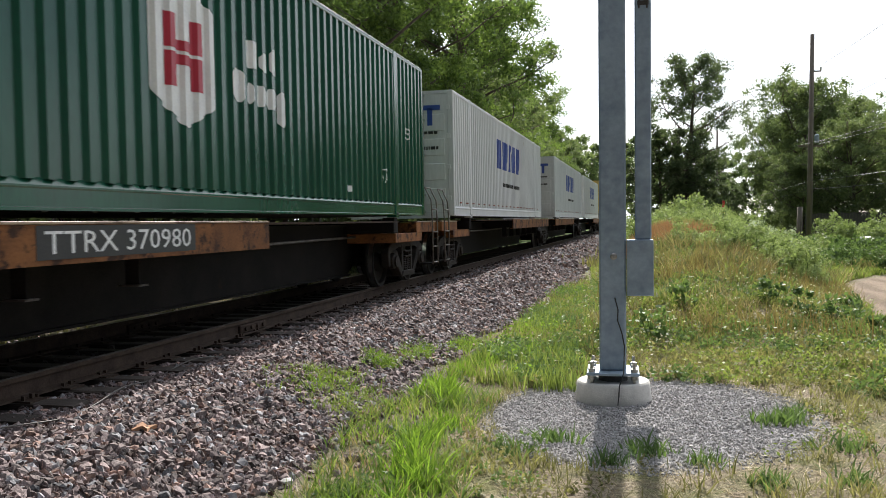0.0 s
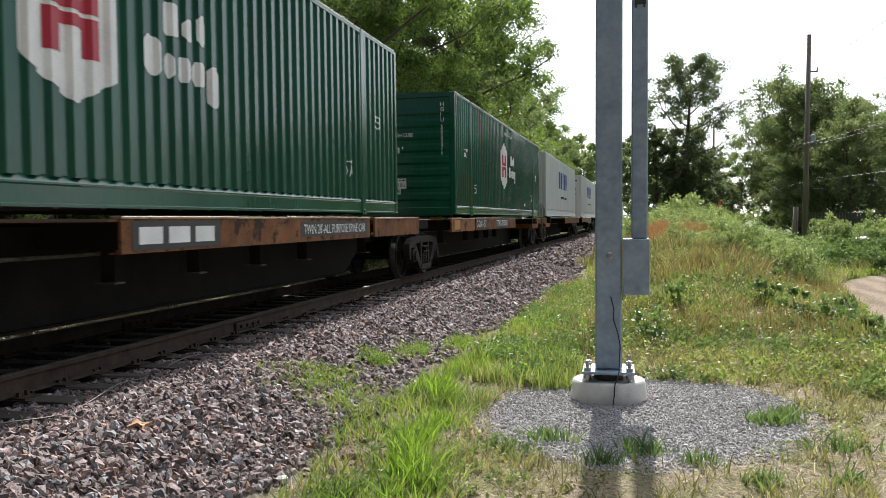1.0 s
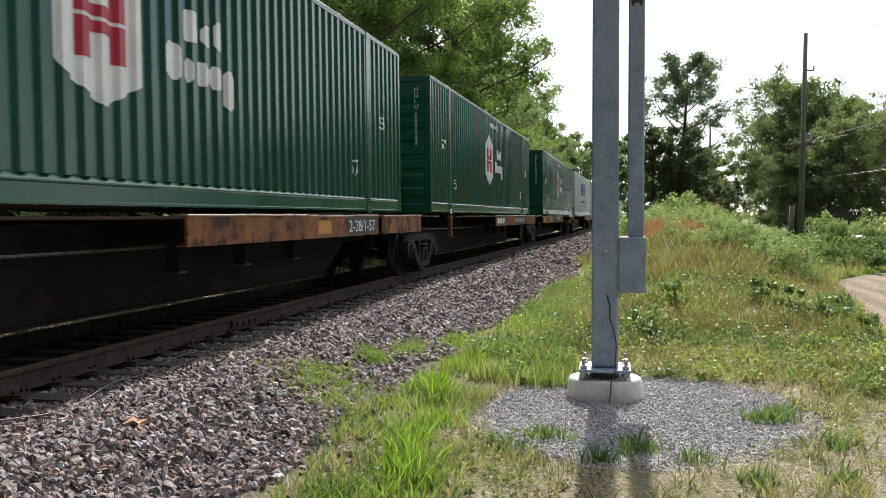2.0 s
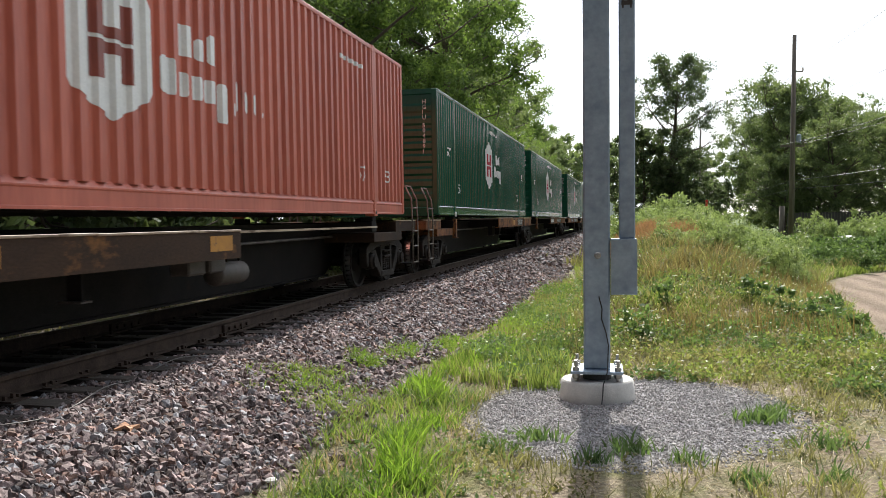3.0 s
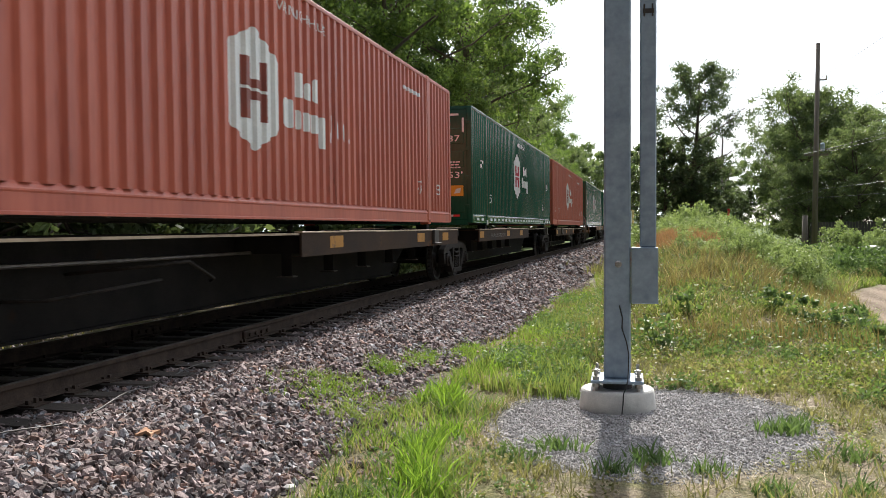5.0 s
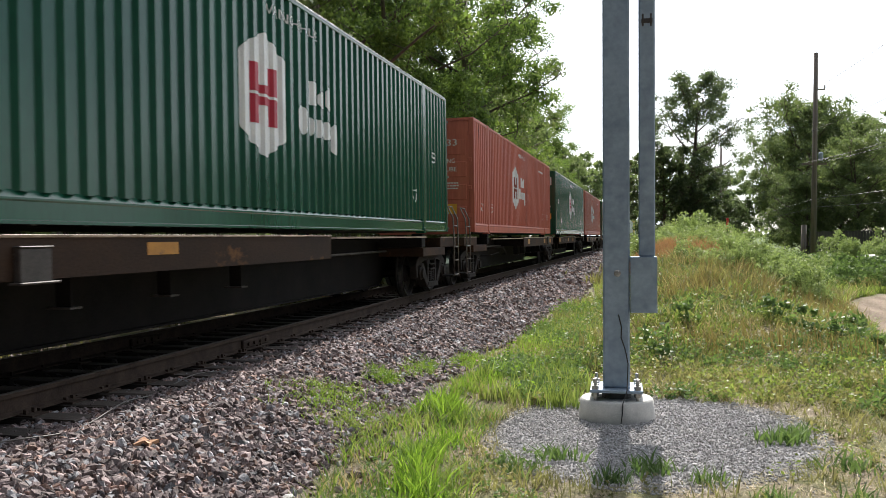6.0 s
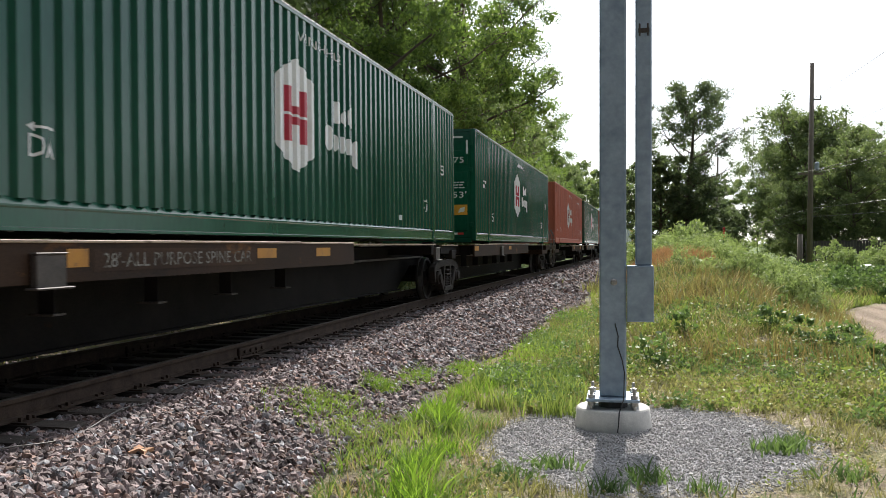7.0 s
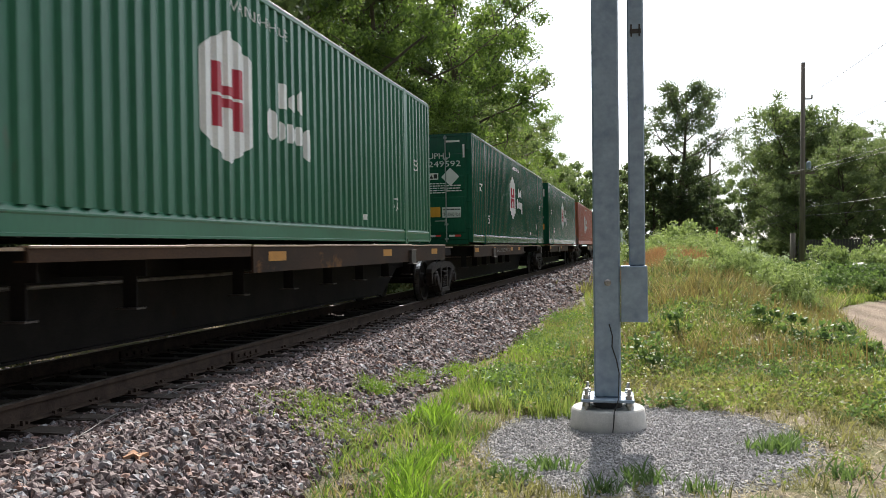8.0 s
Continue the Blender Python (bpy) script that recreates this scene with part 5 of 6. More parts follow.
def white_container():
    cont, common = container_shell("white_box")

    for i, (a, w) in enumerate(((5.7, 0.75), (6.7, 0.9), (7.9, 0.35), (8.5, 0.65), (9.4, 0.7))):
        put(cont, "blue name %d" % i, lambda: draped([poly((a, 1.45), (a + w, 1.45), (a + w + 0.2, 2.3), (a + 0.2, 2.3))]), "blue_paint", "large blue block of the owner's name", name="name_block")
    put(cont, "black line", lambda: draped(fine_print(6.9, 10.2, 0.85, 1.1, 1, 9)), "black_paint", "black line of lettering")
    put(cont, "rail marks", lambda: draped(blocks([(0.6 + 0.75 * k, 0.9 + 0.75 * k, 0.335, 0.365) for k in range(20)]), 0.006), "rust_mark", "dark red marking strip")
    door_end(cont, common)
    end_letters(cont, (("white blue", "blue_paint", blocks([(0.1, 0.5, 2.45, 2.56), (0.3, 0.42, 2.1, 2.5), (0.55, 1.0, 2.45, 2.56), (0.7, 0.82, 2.1, 2.5), (-0.4, -0.05, 2.1, 2.56)]), "blue lettering blocks"),
                       ("white line", "black_paint", fine_print(-0.9, 0.95, 1.86, 2.0, 1, 2) + fine_print(0.2, 0.95, 1.5, 1.66, 1, 3), "dark lettering")))
    return cont


def plain_container(colour):
    cont, common = container_shell(colour)
    door_end(cont, common)
    put(cont, "far band", lambda: draped(blocks([(4.0 + 0.7 * k, 4.45 + 0.7 * k, 1.9, 2.4) for k in range(9)])), "black_paint", "dark lettering blocks", name="name_blocks")
    return cont


def front_end_marks(cont, number):
    column = [word(ch, 1.01 - 0.045, 2.55 - 0.118 * i, 0.095) for i, ch in enumerate("HGIU")]
    column += [word(ch, 1.01 - 0.045, 2.02 - 0.118 * i, 0.095) for i, ch in enumerate(number)]
    left = [(vs - (2.24, 0), fs) for vs, fs in column]
    end_letters(cont, (("logo plate", "white_paint", [poly((-1.02, 2.36), (-0.87, 2.44), (-0.87, 2.62), (-1.02, 2.70), (-1.17, 2.62), (-1.17, 2.44))], "small white emblem"),
                       ("logo name", "white_paint", blocks([(-0.70, -0.62, 2.52, 2.62), (-0.59, -0.53, 2.52, 2.58), (-0.50, -0.44, 2.52, 2.62), (-0.76, -0.68, 2.38, 2.48), (-0.65, -0.59, 2.38, 2.45), (-0.56, -0.49, 2.38, 2.45), (-0.46, -0.40, 2.38, 2.45), (-0.37, -0.31, 2.34, 2.45)]), "white owner's name blocks"),
                       ("warn", "white_paint", [word("WARNING HIGH CUBE", -0.72, 1.87, 0.085, 1.02)], "white warning line"),
                       ("53 end", "white_paint", [word("53'", -0.36, 1.48, 0.16, 0.42)], "white length mark"),
                       (number, "white_paint", column + left, "white container number"),
                       ("plate", "white_paint", [rect(-0.40, 0.12, 0.66, 0.90), rect(-0.26, -0.02, 0.53, 0.655)], "white load plate")))
    end_letters(cont, (("plate text", "black_paint", [word("24,000 lbs", -0.37, 0.69, 0.10, 0.46)] + fine_print(-0.37, 0.09, 0.82, 0.885, 1, 1) + fine_print(-0.24, -0.04, 0.55, 0.64, 3, 2), "black text"),
                       ("logo bars", "red_paint", emblem_bars(-1.08, -0.96, 2.47, 2.59), "small red emblem blocks")), -0.008)


def door_end_marks(cont, owner, number, extra=False):
    y = -0.002
    end_letters(cont, (("w53", "white_paint", [word("53'", 0.70 if not extra else -0.82, 0.82 if extra else 1.14, 0.16, 0.36)], "white length mark" ) if not extra else
                       ("w53x", "white_paint", [word("53'", -0.82, 0.82, 0.16, 0.40)], "white length mark"),
                       (owner + number, "white_paint", [word(owner, 0.14, 2.24, 0.15, 0.58), word(number, 0.14, 2.03, 0.15, 0.86)], "white container number"),
                       ("small print", "white_paint", fine_print(0.14, 0.58, 1.32, 1.62, 5, 5) + fine_print(0.62, 1.02, 1.36, 1.56, 3, 6), "small white data lines"),
                       ("warn2", "white_paint", [word("WARNING", -1.16, 1.42, 0.085, 0.74), word("HIGH CUBE", -1.16, 1.25, 0.085, 0.80)], "white warning lines"),
                       ("sticker", "orange_paint", [rect(0.66, 1.08, 0.70, 0.96)] if not extra else [rect(0.03, 0.44, 0.72, 0.98)], "orange sticker") if not extra else
                       ("sticker x", "orange_paint", [rect(0.03, 0.44, 0.72, 0.98)], "orange sticker"),
                       ("tapes", "white_paint", blocks([(-1.1, -0.95, 0.20, 0.25), (-0.62, -0.47, 0.20, 0.25), (0.14, 0.30, 0.20, 0.25), (0.66, 0.82, 0.20, 0.25), (1.06, 1.11, 2.25, 2.6), (0.62, 0.98, 2.66, 2.71), (-1.1, -0.8, 2.66, 2.71), (-1.13, -1.08, 2.25, 2.6)]), "white reflective strips"),
                       ("tapes red", "red_tape", blocks([(-0.95, -0.78, 0.20, 0.25), (-0.47, -0.30, 0.20, 0.25), (0.30, 0.45, 0.20, 0.25), (0.82, 0.98, 0.20, 0.25)]), "red reflective strips"),
                       ("phone", "white_paint", [rect(0.14, 0.60, 0.72, 0.97)] if not extra else [rect(0.49, 0.99, 0.70, 0.97)], "white sign") if not extra else
                       ("phone x", "white_paint", [rect(0.49, 0.99, 0.70, 0.97)], "white load plate")), y)
    if extra:
        end_letters(cont, (("plate text x", "black_paint", [word("24,000 lbs", 0.52, 0.73, 0.10, 0.44)] + fine_print(0.52, 0.96, 0.87, 0.94, 1, 1), "black text"),
                           ("diamond", "white_paint", [poly((0.72, 1.52), (0.96, 1.76), (0.72, 2.0), (0.48, 1.76))], "white diamond placard"),
                           ("had", "white_paint", [rect(0.02, 0.40, 1.70, 1.87)], "white label"),
                           ("logo2", "white_paint", [poly((-1.08, 2.03), (-0.92, 2.12), (-0.92, 2.30), (-1.08, 2.39), (-1.24, 2.30), (-1.24, 2.12))] + blocks([(-0.78, -0.71, 2.24, 2.33), (-0.68, -0.62, 2.24, 2.30), (-0.59, -0.53, 2.24, 2.33), (-0.82, -0.74, 2.11, 2.2), (-0.7, -0.65, 2.11, 2.18), (-0.62, -0.56, 2.11, 2.18), (-0.53, -0.47, 2.07, 2.18)]), "small white emblem and name blocks")), y - 0.002)
        end_letters(cont, (("logo2 bars", "red_paint", emblem_bars(-1.15, -1.01, 2.14, 2.28), "small red emblem blocks"),
                           ("had b", "black_paint", blocks([(0.05, 0.08, 1.73, 1.84), (0.12, 0.15, 1.73, 1.84), (0.08, 0.12, 1.77, 1.80), (0.28, 0.37, 1.73, 1.84)]) + [poly((0.17, 1.73), (0.26, 1.73), (0.215, 1.84))], "black lettering blocks")), y - 0.006)
    else:
        end_letters(cont, (("phone text", "red_tape", fine_print(0.16, 0.58, 0.75, 0.94, 3, 8), "red lettering bars"), ("sticker pic", "white_paint", [poly((0.84, 0.76), (1.0, 0.78), (1.02, 0.9), (0.9, 0.88))], "pale drawing")), y - 0.004)


M["rod"] = surface("galvanised_rod", (0.22, 0.25, 0.25), (0.42, 0.45, 0.45), 6, 0.45, metal=0.5)
WHEEL_R = 0.457
WHEELSETS = []


def mesh_once(key, make, mat):
    if key not in SHARED:
        me = bpy.data.meshes.new(key)
        bm = make()
        bmesh.ops.recalc_face_normals(bm, faces=bm.faces[:])
        bm.to_mesh(me)
        bm.free()
        me.materials.append(M[mat])
        SHARED[key] = me
    return SHARED[key]


def side_frame_mesh():
    """Cast truss of the truck: arched top, two windows, sloping lower chords and pedestal jaws."""
    bm = bmesh.new()
    a, b = -0.07, 0.07
    prism(bm, [(-1.20, 0.60), (-1.16, 0.70), (-0.98, 0.78), (-0.55, 0.845), (0.55, 0.845), (0.98, 0.78), (1.16, 0.70), (1.20, 0.60), (0.98, 0.60), (0.58, 0.715), (-0.58, 0.715), (-0.98, 0.60)], a, b)
    for s in (-1, 1):
        prism(bm, [(s * 1.20, 0.62), (s * 1.06, 0.62), (s * 1.06, 0.38), (s * 1.14, 0.36)], a, b)
        prism(bm, [(s * 0.98, 0.62), (s * 0.70, 0.66), (s * 0.34, 0.25), (s * 0.26, 0.14), (s * 0.44, 0.17), (s * 0.72, 0.40), (s * 0.74, 0.56)], a - 0.02, b + 0.02)
        prism(bm, [(s * 0.36, 0.74), (s * 0.25, 0.74), (s * 0.25, 0.22), (s * 0.36, 0.24)], a - 0.01, b + 0.01)
    prism(bm, [(-0.44, 0.15), (0.44, 0.15), (0.36, 0.26), (-0.36, 0.26)], a - 0.03, b + 0.04)
    prism(bm, [(-0.24, 0.50), (0.24, 0.50), (0.24, 0.54), (-0.24, 0.54)], a, b + 0.05)
    prism(bm, [(-0.24, 0.60), (0.24, 0.60), (0.24, 0.635), (-0.24, 0.635)], a, b + 0.05)
    prism(bm, [(-0.02, 0.54), (0.02, 0.54), (0.02, 0.60), (-0.02, 0.60)], a, b + 0.05)
    bmesh.ops.bevel(bm, geom=bm.edges[:], offset=0.012, segments=1, affect="EDGES")
    return bm


def spring_mesh():
    pts = [(0.06 * math.cos(k * 0.7), 0.06 * math.sin(k * 0.7), 0.26 + 0.24 * k / 54) for k in range(55)]
    return tube(bmesh.new(), pts, 0.016, 5)


def wheelset_mesh():
    bm = lathe(bmesh.new(), [(0.075, -0.95), (0.075, 0.95)], 12, "x")
    for s in (-1, 1):
        prof = [(0.08, s * 0.66), (0.14, s * 0.665), (0.17, s * 0.70), (0.38, s * 0.715), (0.40, s * 0.685), (0.482, s * 0.685), (0.484, s * 0.715),
                (0.46, s * 0.728), (0.455, s * 0.825), (0.44, s * 0.832), (0.40, s * 0.825), (0.37, s * 0.765), (0.18, s * 0.745), (0.14, s * 0.83), (0.08, s * 0.83)]
        lathe(bm, prof, 32, "x")
    # ballasting pads on the plates show the turning
    for s in (-1, 1):
        for k in range(2):
            a = math.pi * k
            box(bm, s * 0.75 - 0.03, s * 0.75 + 0.03, math.cos(a) * 0.27 - 0.04, math.cos(a) * 0.27 + 0.04, math.sin(a) * 0.27 - 0.03, math.sin(a) * 0.27 + 0.03)
    return bm


def truck(car, y):
    t = part_of("truck", mesh_once("truck_bolster", lambda: boxed((-1.0, 1.0, -0.20, 0.20, 0.50, 0.74), (-0.3, 0.3, -0.3, 0.3, 0.70, 0.80), bevel=0.03), "iron"), None, car, "dusty cast iron four-wheel truck", pose(0, y, 0))
    for s in (-1, 1):
        f = part_of("side_frame", mesh_once("side_frame", side_frame_mesh, "iron"), None, t, "", pose(s * 1.0, 0, 0))
    for s in (-1, 1):
        for k in (-0.13, 0.0, 0.13):
            part_of("spring", mesh_once("spring", spring_mesh, "iron"), None, t, "coil spring", pose(s * 1.02, k, 0))
        for k in (-0.89, 0.89):
            part_of("bearing_cap", mesh_once("bearing_cap", lambda: lathe(bmesh.new(), [(0.135, -0.09), (0.135, 0.06), (0.10, 0.085), (0.10, 0.12), (0.03, 0.125), (0.001, 0.126)], 16, "x"), "iron"), None, t, "", pose(s * 1.03, k, WHEEL_R))
    for k in (-0.89, 0.89):
        w = part_of("wheelset", mesh_once("wheelset", wheelset_mesh, "wheel"), None, t, "dark steel wheels on an axle", pose(0, k, WHEEL_R))
        rim = mesh_once("tread", lambda: bands(), "tread")
        WHEELSETS.append((w, k))
        for s in (-1, 1):
            part_of("tread_band", rim, None, t, "bright worn tread", pose(0, k, WHEEL_R, 0, 0, 0 if s > 0 else 180))


def bands():
    bm = bmesh.new()
    lathe(bm, [(0.4605, 0.730), (0.4575, 0.815)], 32, "x")
    for f in [f for f in bm.faces if len(f.verts) > 4]:
        bm.faces.remove(f)
    return bm


def deck(car, y0, y1, style, z1=1.205, drop=0.285, edge=True):
    """Side platform of the spine car on both sides: top sheet, deep edge plate and a worn lip."""
    for s in (-1, 1):
        o = s * 1.40
        i, t = s * 0.36, s * 0.03
        section = [(i, z1 - 0.03), (i, z1 - 0.004), (o, z1 - 0.004), (o, z1 - drop - 0.014), (o - s * 0.12, z1 - drop - 0.014), (o - s * 0.12, z1 - drop), (o - t, z1 - drop), (o - t, z1 - 0.03)]
        p = part("side_deck", prism(bmesh.new(), section if s < 0 else section[::-1], y0, y1, "y"), M[style], car)
        if edge:
            r = random.Random(int(y0 * 100) + s)
            y = y0
            while y < y1 - 0.05:
                e = min(y1, y + r.uniform(1.2, 2.6))
                d = r.uniform(-0.004, 0.008)
                lip = box(bmesh.new(), min(o + s * 0.012, o - s * 0.10), max(o + s * 0.012, o - s * 0.10), y, e - 0.012, z1 - 0.010 + d, z1 + 0.012 + d, 0.003)
                part("deck_lip", lip, M["plank"], p, "pale worn edge plank")
                y = e
        for k in range(max(1, int((y1 - y0 - 0.3) / 1.45))):
            part_of("gusset", mesh_once("gusset", lambda: boxed((-0.44, 0.44, 0, 0.03, 0.94, 1.172), (0.20, 0.34, 0.005, 0.025, 0.655, 0.945)), "sill"), None, p, "", pose(s * 0.79, y0 + 0.3 + k * 1.45, z1 - 1.205, 0, 0, 0 if s > 0 else 180))
            part_of("bracket_foot", mesh_once("bracket_foot", lambda: boxed((0.16, 0.38, -0.06, 0.09, 0.640, 0.656)), "steel_box"), None, p, "", pose(s * 0.79, y0 + 0.3 + k * 1.45, z1 - 1.205, 0, 0, 0 if s > 0 else 180))


def sign(car, y0, y1, z0, z1, mat, text=None, parent_label="", ink="white_paint", blocks=0):
    """A painted panel on the near edge plate, with its letters."""
    x = 1.4035
    p = part("sign_panel", boxed((x - 0.001, x, y0, y1, z0, z1)), M[mat], car, parent_label or "painted panel")
    if text:
        vs, fs = letters(text, (y1 - y0) * 0.92, (z1 - z0) * 0.68)
        bm = bmesh.new()
        made = [bm.verts.new((x + 0.003, y0 + (y1 - y0) * 0.04 + a, z0 + (z1 - z0) * 0.16 + b)) for a, b in vs]
        for f in fs:
            try:
                bm.faces.new([made[i] for i in f])
            except ValueError:
                pass
        part("letters", bm, M[ink], p, "white letters")
    w = (y1 - y0) * 0.92 / max(blocks, 1)
    for i in range(blocks):
        ya = y0 + (y1 - y0) * 0.04 + w * (i + 0.08)
        part("block", boxed((x + 0.001, x + 0.003, ya, ya + w * 0.78, z0 + (z1 - z0) * 0.2, z1 - (z1 - z0) * 0.2)), M[ink], p, "plain white block")


def car_end(car, y, s, style):
    """End of a car: stepped platform pieces, coupler and a ladder with handrails. s: +1 for the leading end."""
    for q in (-1, 1):
        e = part("end_platform", boxed(*[(min(q * 0.3, q * 1.25), max(q * 0.3, q * 1.25), min(y + s * a, y + s * b), max(y + s * a, y + s * b), c, d) for a, b, c, d in
                                         ((-1.95, -0.15, 0.80, 0.965), (-0.55, 0.95, 0.965, 1.16))], bevel=0.01), M[style], car, "stepped end platform")
        part("platform_edge", boxed((min(q * 1.2, q * 1.26), max(q * 1.2, q * 1.26), min(y + s * -0.55, y + s * 0.95), max(y + s * -0.55, y + s * 0.95), 1.16, 1.18)), M["plank"], e, "pale worn edge plank")
        bm = bmesh.new()
        x, ya, yb = q * 1.30, y + s * 0.50, y + s * 0.92
        for yy in (ya, yb):
            tube(bm, [(x, yy, 0.30), (x, yy, 1.20), (x - q * 0.02, yy + s * 0.02, 1.60), (x - q * 0.14, yy, 1.86)], 0.016, 6)
        for z in (0.34, 0.66, 0.96, 1.42):
            tube(bm, [(x, ya, z), (x, yb, z)], 0.015, 6)
        tube(bm, [(x - q * 0.14, ya, 1.86), (x - q * 0.14, yb, 1.86)], 0.016, 6)
        part("ladder", bm, M["steel_dark"], car, "bent pipe ladder with handrail", smooth=True)
        part("sill_step", boxed((min(q * 0.95, q * 1.27), max(q * 0.95, q * 1.27), min(ya, yb), max(ya, yb), 0.30, 0.33)), M["sill"], car)
    part("coupler", boxed((-0.12, 0.12, min(y + s * 0.6, y + s * 1.5), max(y + s * 0.6, y + s * 1.5), 0.76, 0.98), (-0.2, 0.2, min(y + s * 1.2, y + s * 1.55), max(y + s * 1.2, y + s * 1.55), 0.70, 1.0), bevel=0.03), M["iron"], car, "heavy cast coupler")


M["steel_dark"] = surface("worn_pipe", (0.06, 0.05, 0.045), (0.22, 0.2, 0.18), 7, 0.5, metal=0.5)


def unit(car, y, y_lo, y_hi, decks, style, riser=0.0, deck_z=1.205):
    """One platform of an articulated spine car. y: rear edge of its container; y_lo, y_hi: ends of the spine."""
    bm = bmesh.new()
    prism(bm, [(y_lo, 1.10), (y_hi, 1.10), (y_hi, 0.78), (y_hi - 1.6, 0.74), (y_hi - 2.6, 0.26), (y_lo + 2.6, 0.26), (y_lo + 1.6, 0.74), (y_lo, 0.78)], -0.34, 0.34)
    part("centre_sill", bm, M["sill"], car, "deep black centre sill")
    part("sill_flange", boxed((-0.42, 0.42, y_lo, y_hi, 1.10, 1.14), (-0.40, 0.40, y_lo + 2.6, y_hi - 2.6, 0.235, 0.26)), M["sill"], car)
    for p in POST_AT:
        part("container_pedestal", boxed((-1.27, 1.27, y + p - 0.13, y + p + 0.13, 0.98, 1.16), (-1.27, -1.05, y + p - 0.1, y + p + 0.1, 1.16, 1.245 + riser), (1.05, 1.27, y + p - 0.1, y + p + 0.1, 1.16, 1.245 + riser), bevel=0.012),
             M["sill"], car, "cross bearer that carries the container")
    part("brake_pipe", tube(bmesh.new(), [(0.48, y_lo + 1, 0.92), (0.5, y + 5, 0.88), (0.56, y + 8, 0.88), (0.5, y + 12, 0.9), (0.48, y_hi - 1, 0.92)], 0.02, 6), M["steel_dark"], car)
    # on deck_dark cars the pale plank colour paints a sunlit line along the stringer
    part("edge_rod", boxed(*[(q * 1.34 - 0.03, q * 1.34 + 0.03, y + 2.1, y + 14.1, deck_z - 0.03, deck_z - 0.005) for q in (-1, 1)]), M["plank" if style == "deck_dark" else "deck_dark"], car, "narrow outer stringer")
    for a, b, *deep in decks:
        deck(car, y + a, y + b, style, deck_z, *deep)


# trucks that stand off the middle of their gap, along the train
TRUCKS_AT = (-1.10, -19.84, -58.38, -75.71, -114.63, -133.44)


def truck_spot(y):
    near = min(TRUCKS_AT, key=lambda q: abs(q - y))
    return near if abs(near - y) < 1.6 else y


def spine_car(boxes, base, label):
    """boxes: rear edge of each container along the train and its side decks, foremost first."""
    car = thing("spine_car", pose(TRACK_X, base, 0), label, "rail car", "cars of the train")
    ys = [u - base for u, _, _ in boxes]
    gaps = [(ys[i] + ys[i + 1] + LENGTH) / 2 for i in range(len(ys) - 1)]
    tops = [ys[0] + LENGTH + 0.75] + gaps
    lows = gaps + [ys[-1] - 0.75]
    for (u, decks, style), y, lo, hi in zip(boxes, ys, lows, tops):
        unit(car, y, lo, hi, decks, style, 0.5 if u == 80.0 else 0.0, DECK_Z.get(u, 1.205))
    for g in gaps:
        truck(car, truck_spot(g + base) - base)
        part("joint_deck", boxed((-0.95, 0.95, g - 1.15, g + 1.15, 0.97, 1.17), bevel=0.02), M["sill"], car, "dark deck plate over the joint")
        for q in (-1, 1):
            part("joint_lip", boxed((min(q * 0.93, q * 0.99), max(q * 0.93, q * 0.99), g - 1.2, g + 1.2, 1.165, 1.19)), M["plank"], car, "pale worn edge plank")
        part("buffer_box", boxed((0.86, 1.02, g - 0.28, g + 0.12, 0.86, 1.06), bevel=0.012), M["iron"], car, "dark steel box over the truck")
        part("joint_cover", boxed((-0.5, 0.5, g - 0.35, g + 0.35, 0.80, 1.02), bevel=0.05), M["sill"], car, "articulation joint")
    truck(car, ys[0] + LENGTH - 0.55)
    car_end(car, ys[0] + LENGTH + 0.1, 1, boxes[0][2])
    truck(car, ys[-1] + 0.55)
    car_end(car, ys[-1] - 0.1, -1, boxes[-1][2])
    return car


U = {"w3": 60.0, "w2": 41.34, "w1": 19.81, "c0": 0.97, "b1": -19.99, "b3": -38.46, "r2": -57.6, "b5": -74.86, "r6": -93.28, "b7": -112.37, "b8": -131.0, "b10": -151.73}
# tops of the side decks that ride lower than the others
DECK_Z = {U["r2"]: 1.085, U["b5"]: 1.13, U["r6"]: 1.13, U["c0"]: 1.19, U["b7"]: 1.195, U["b8"]: 1.21, U["b10"]: 1.215}
MOVING = []


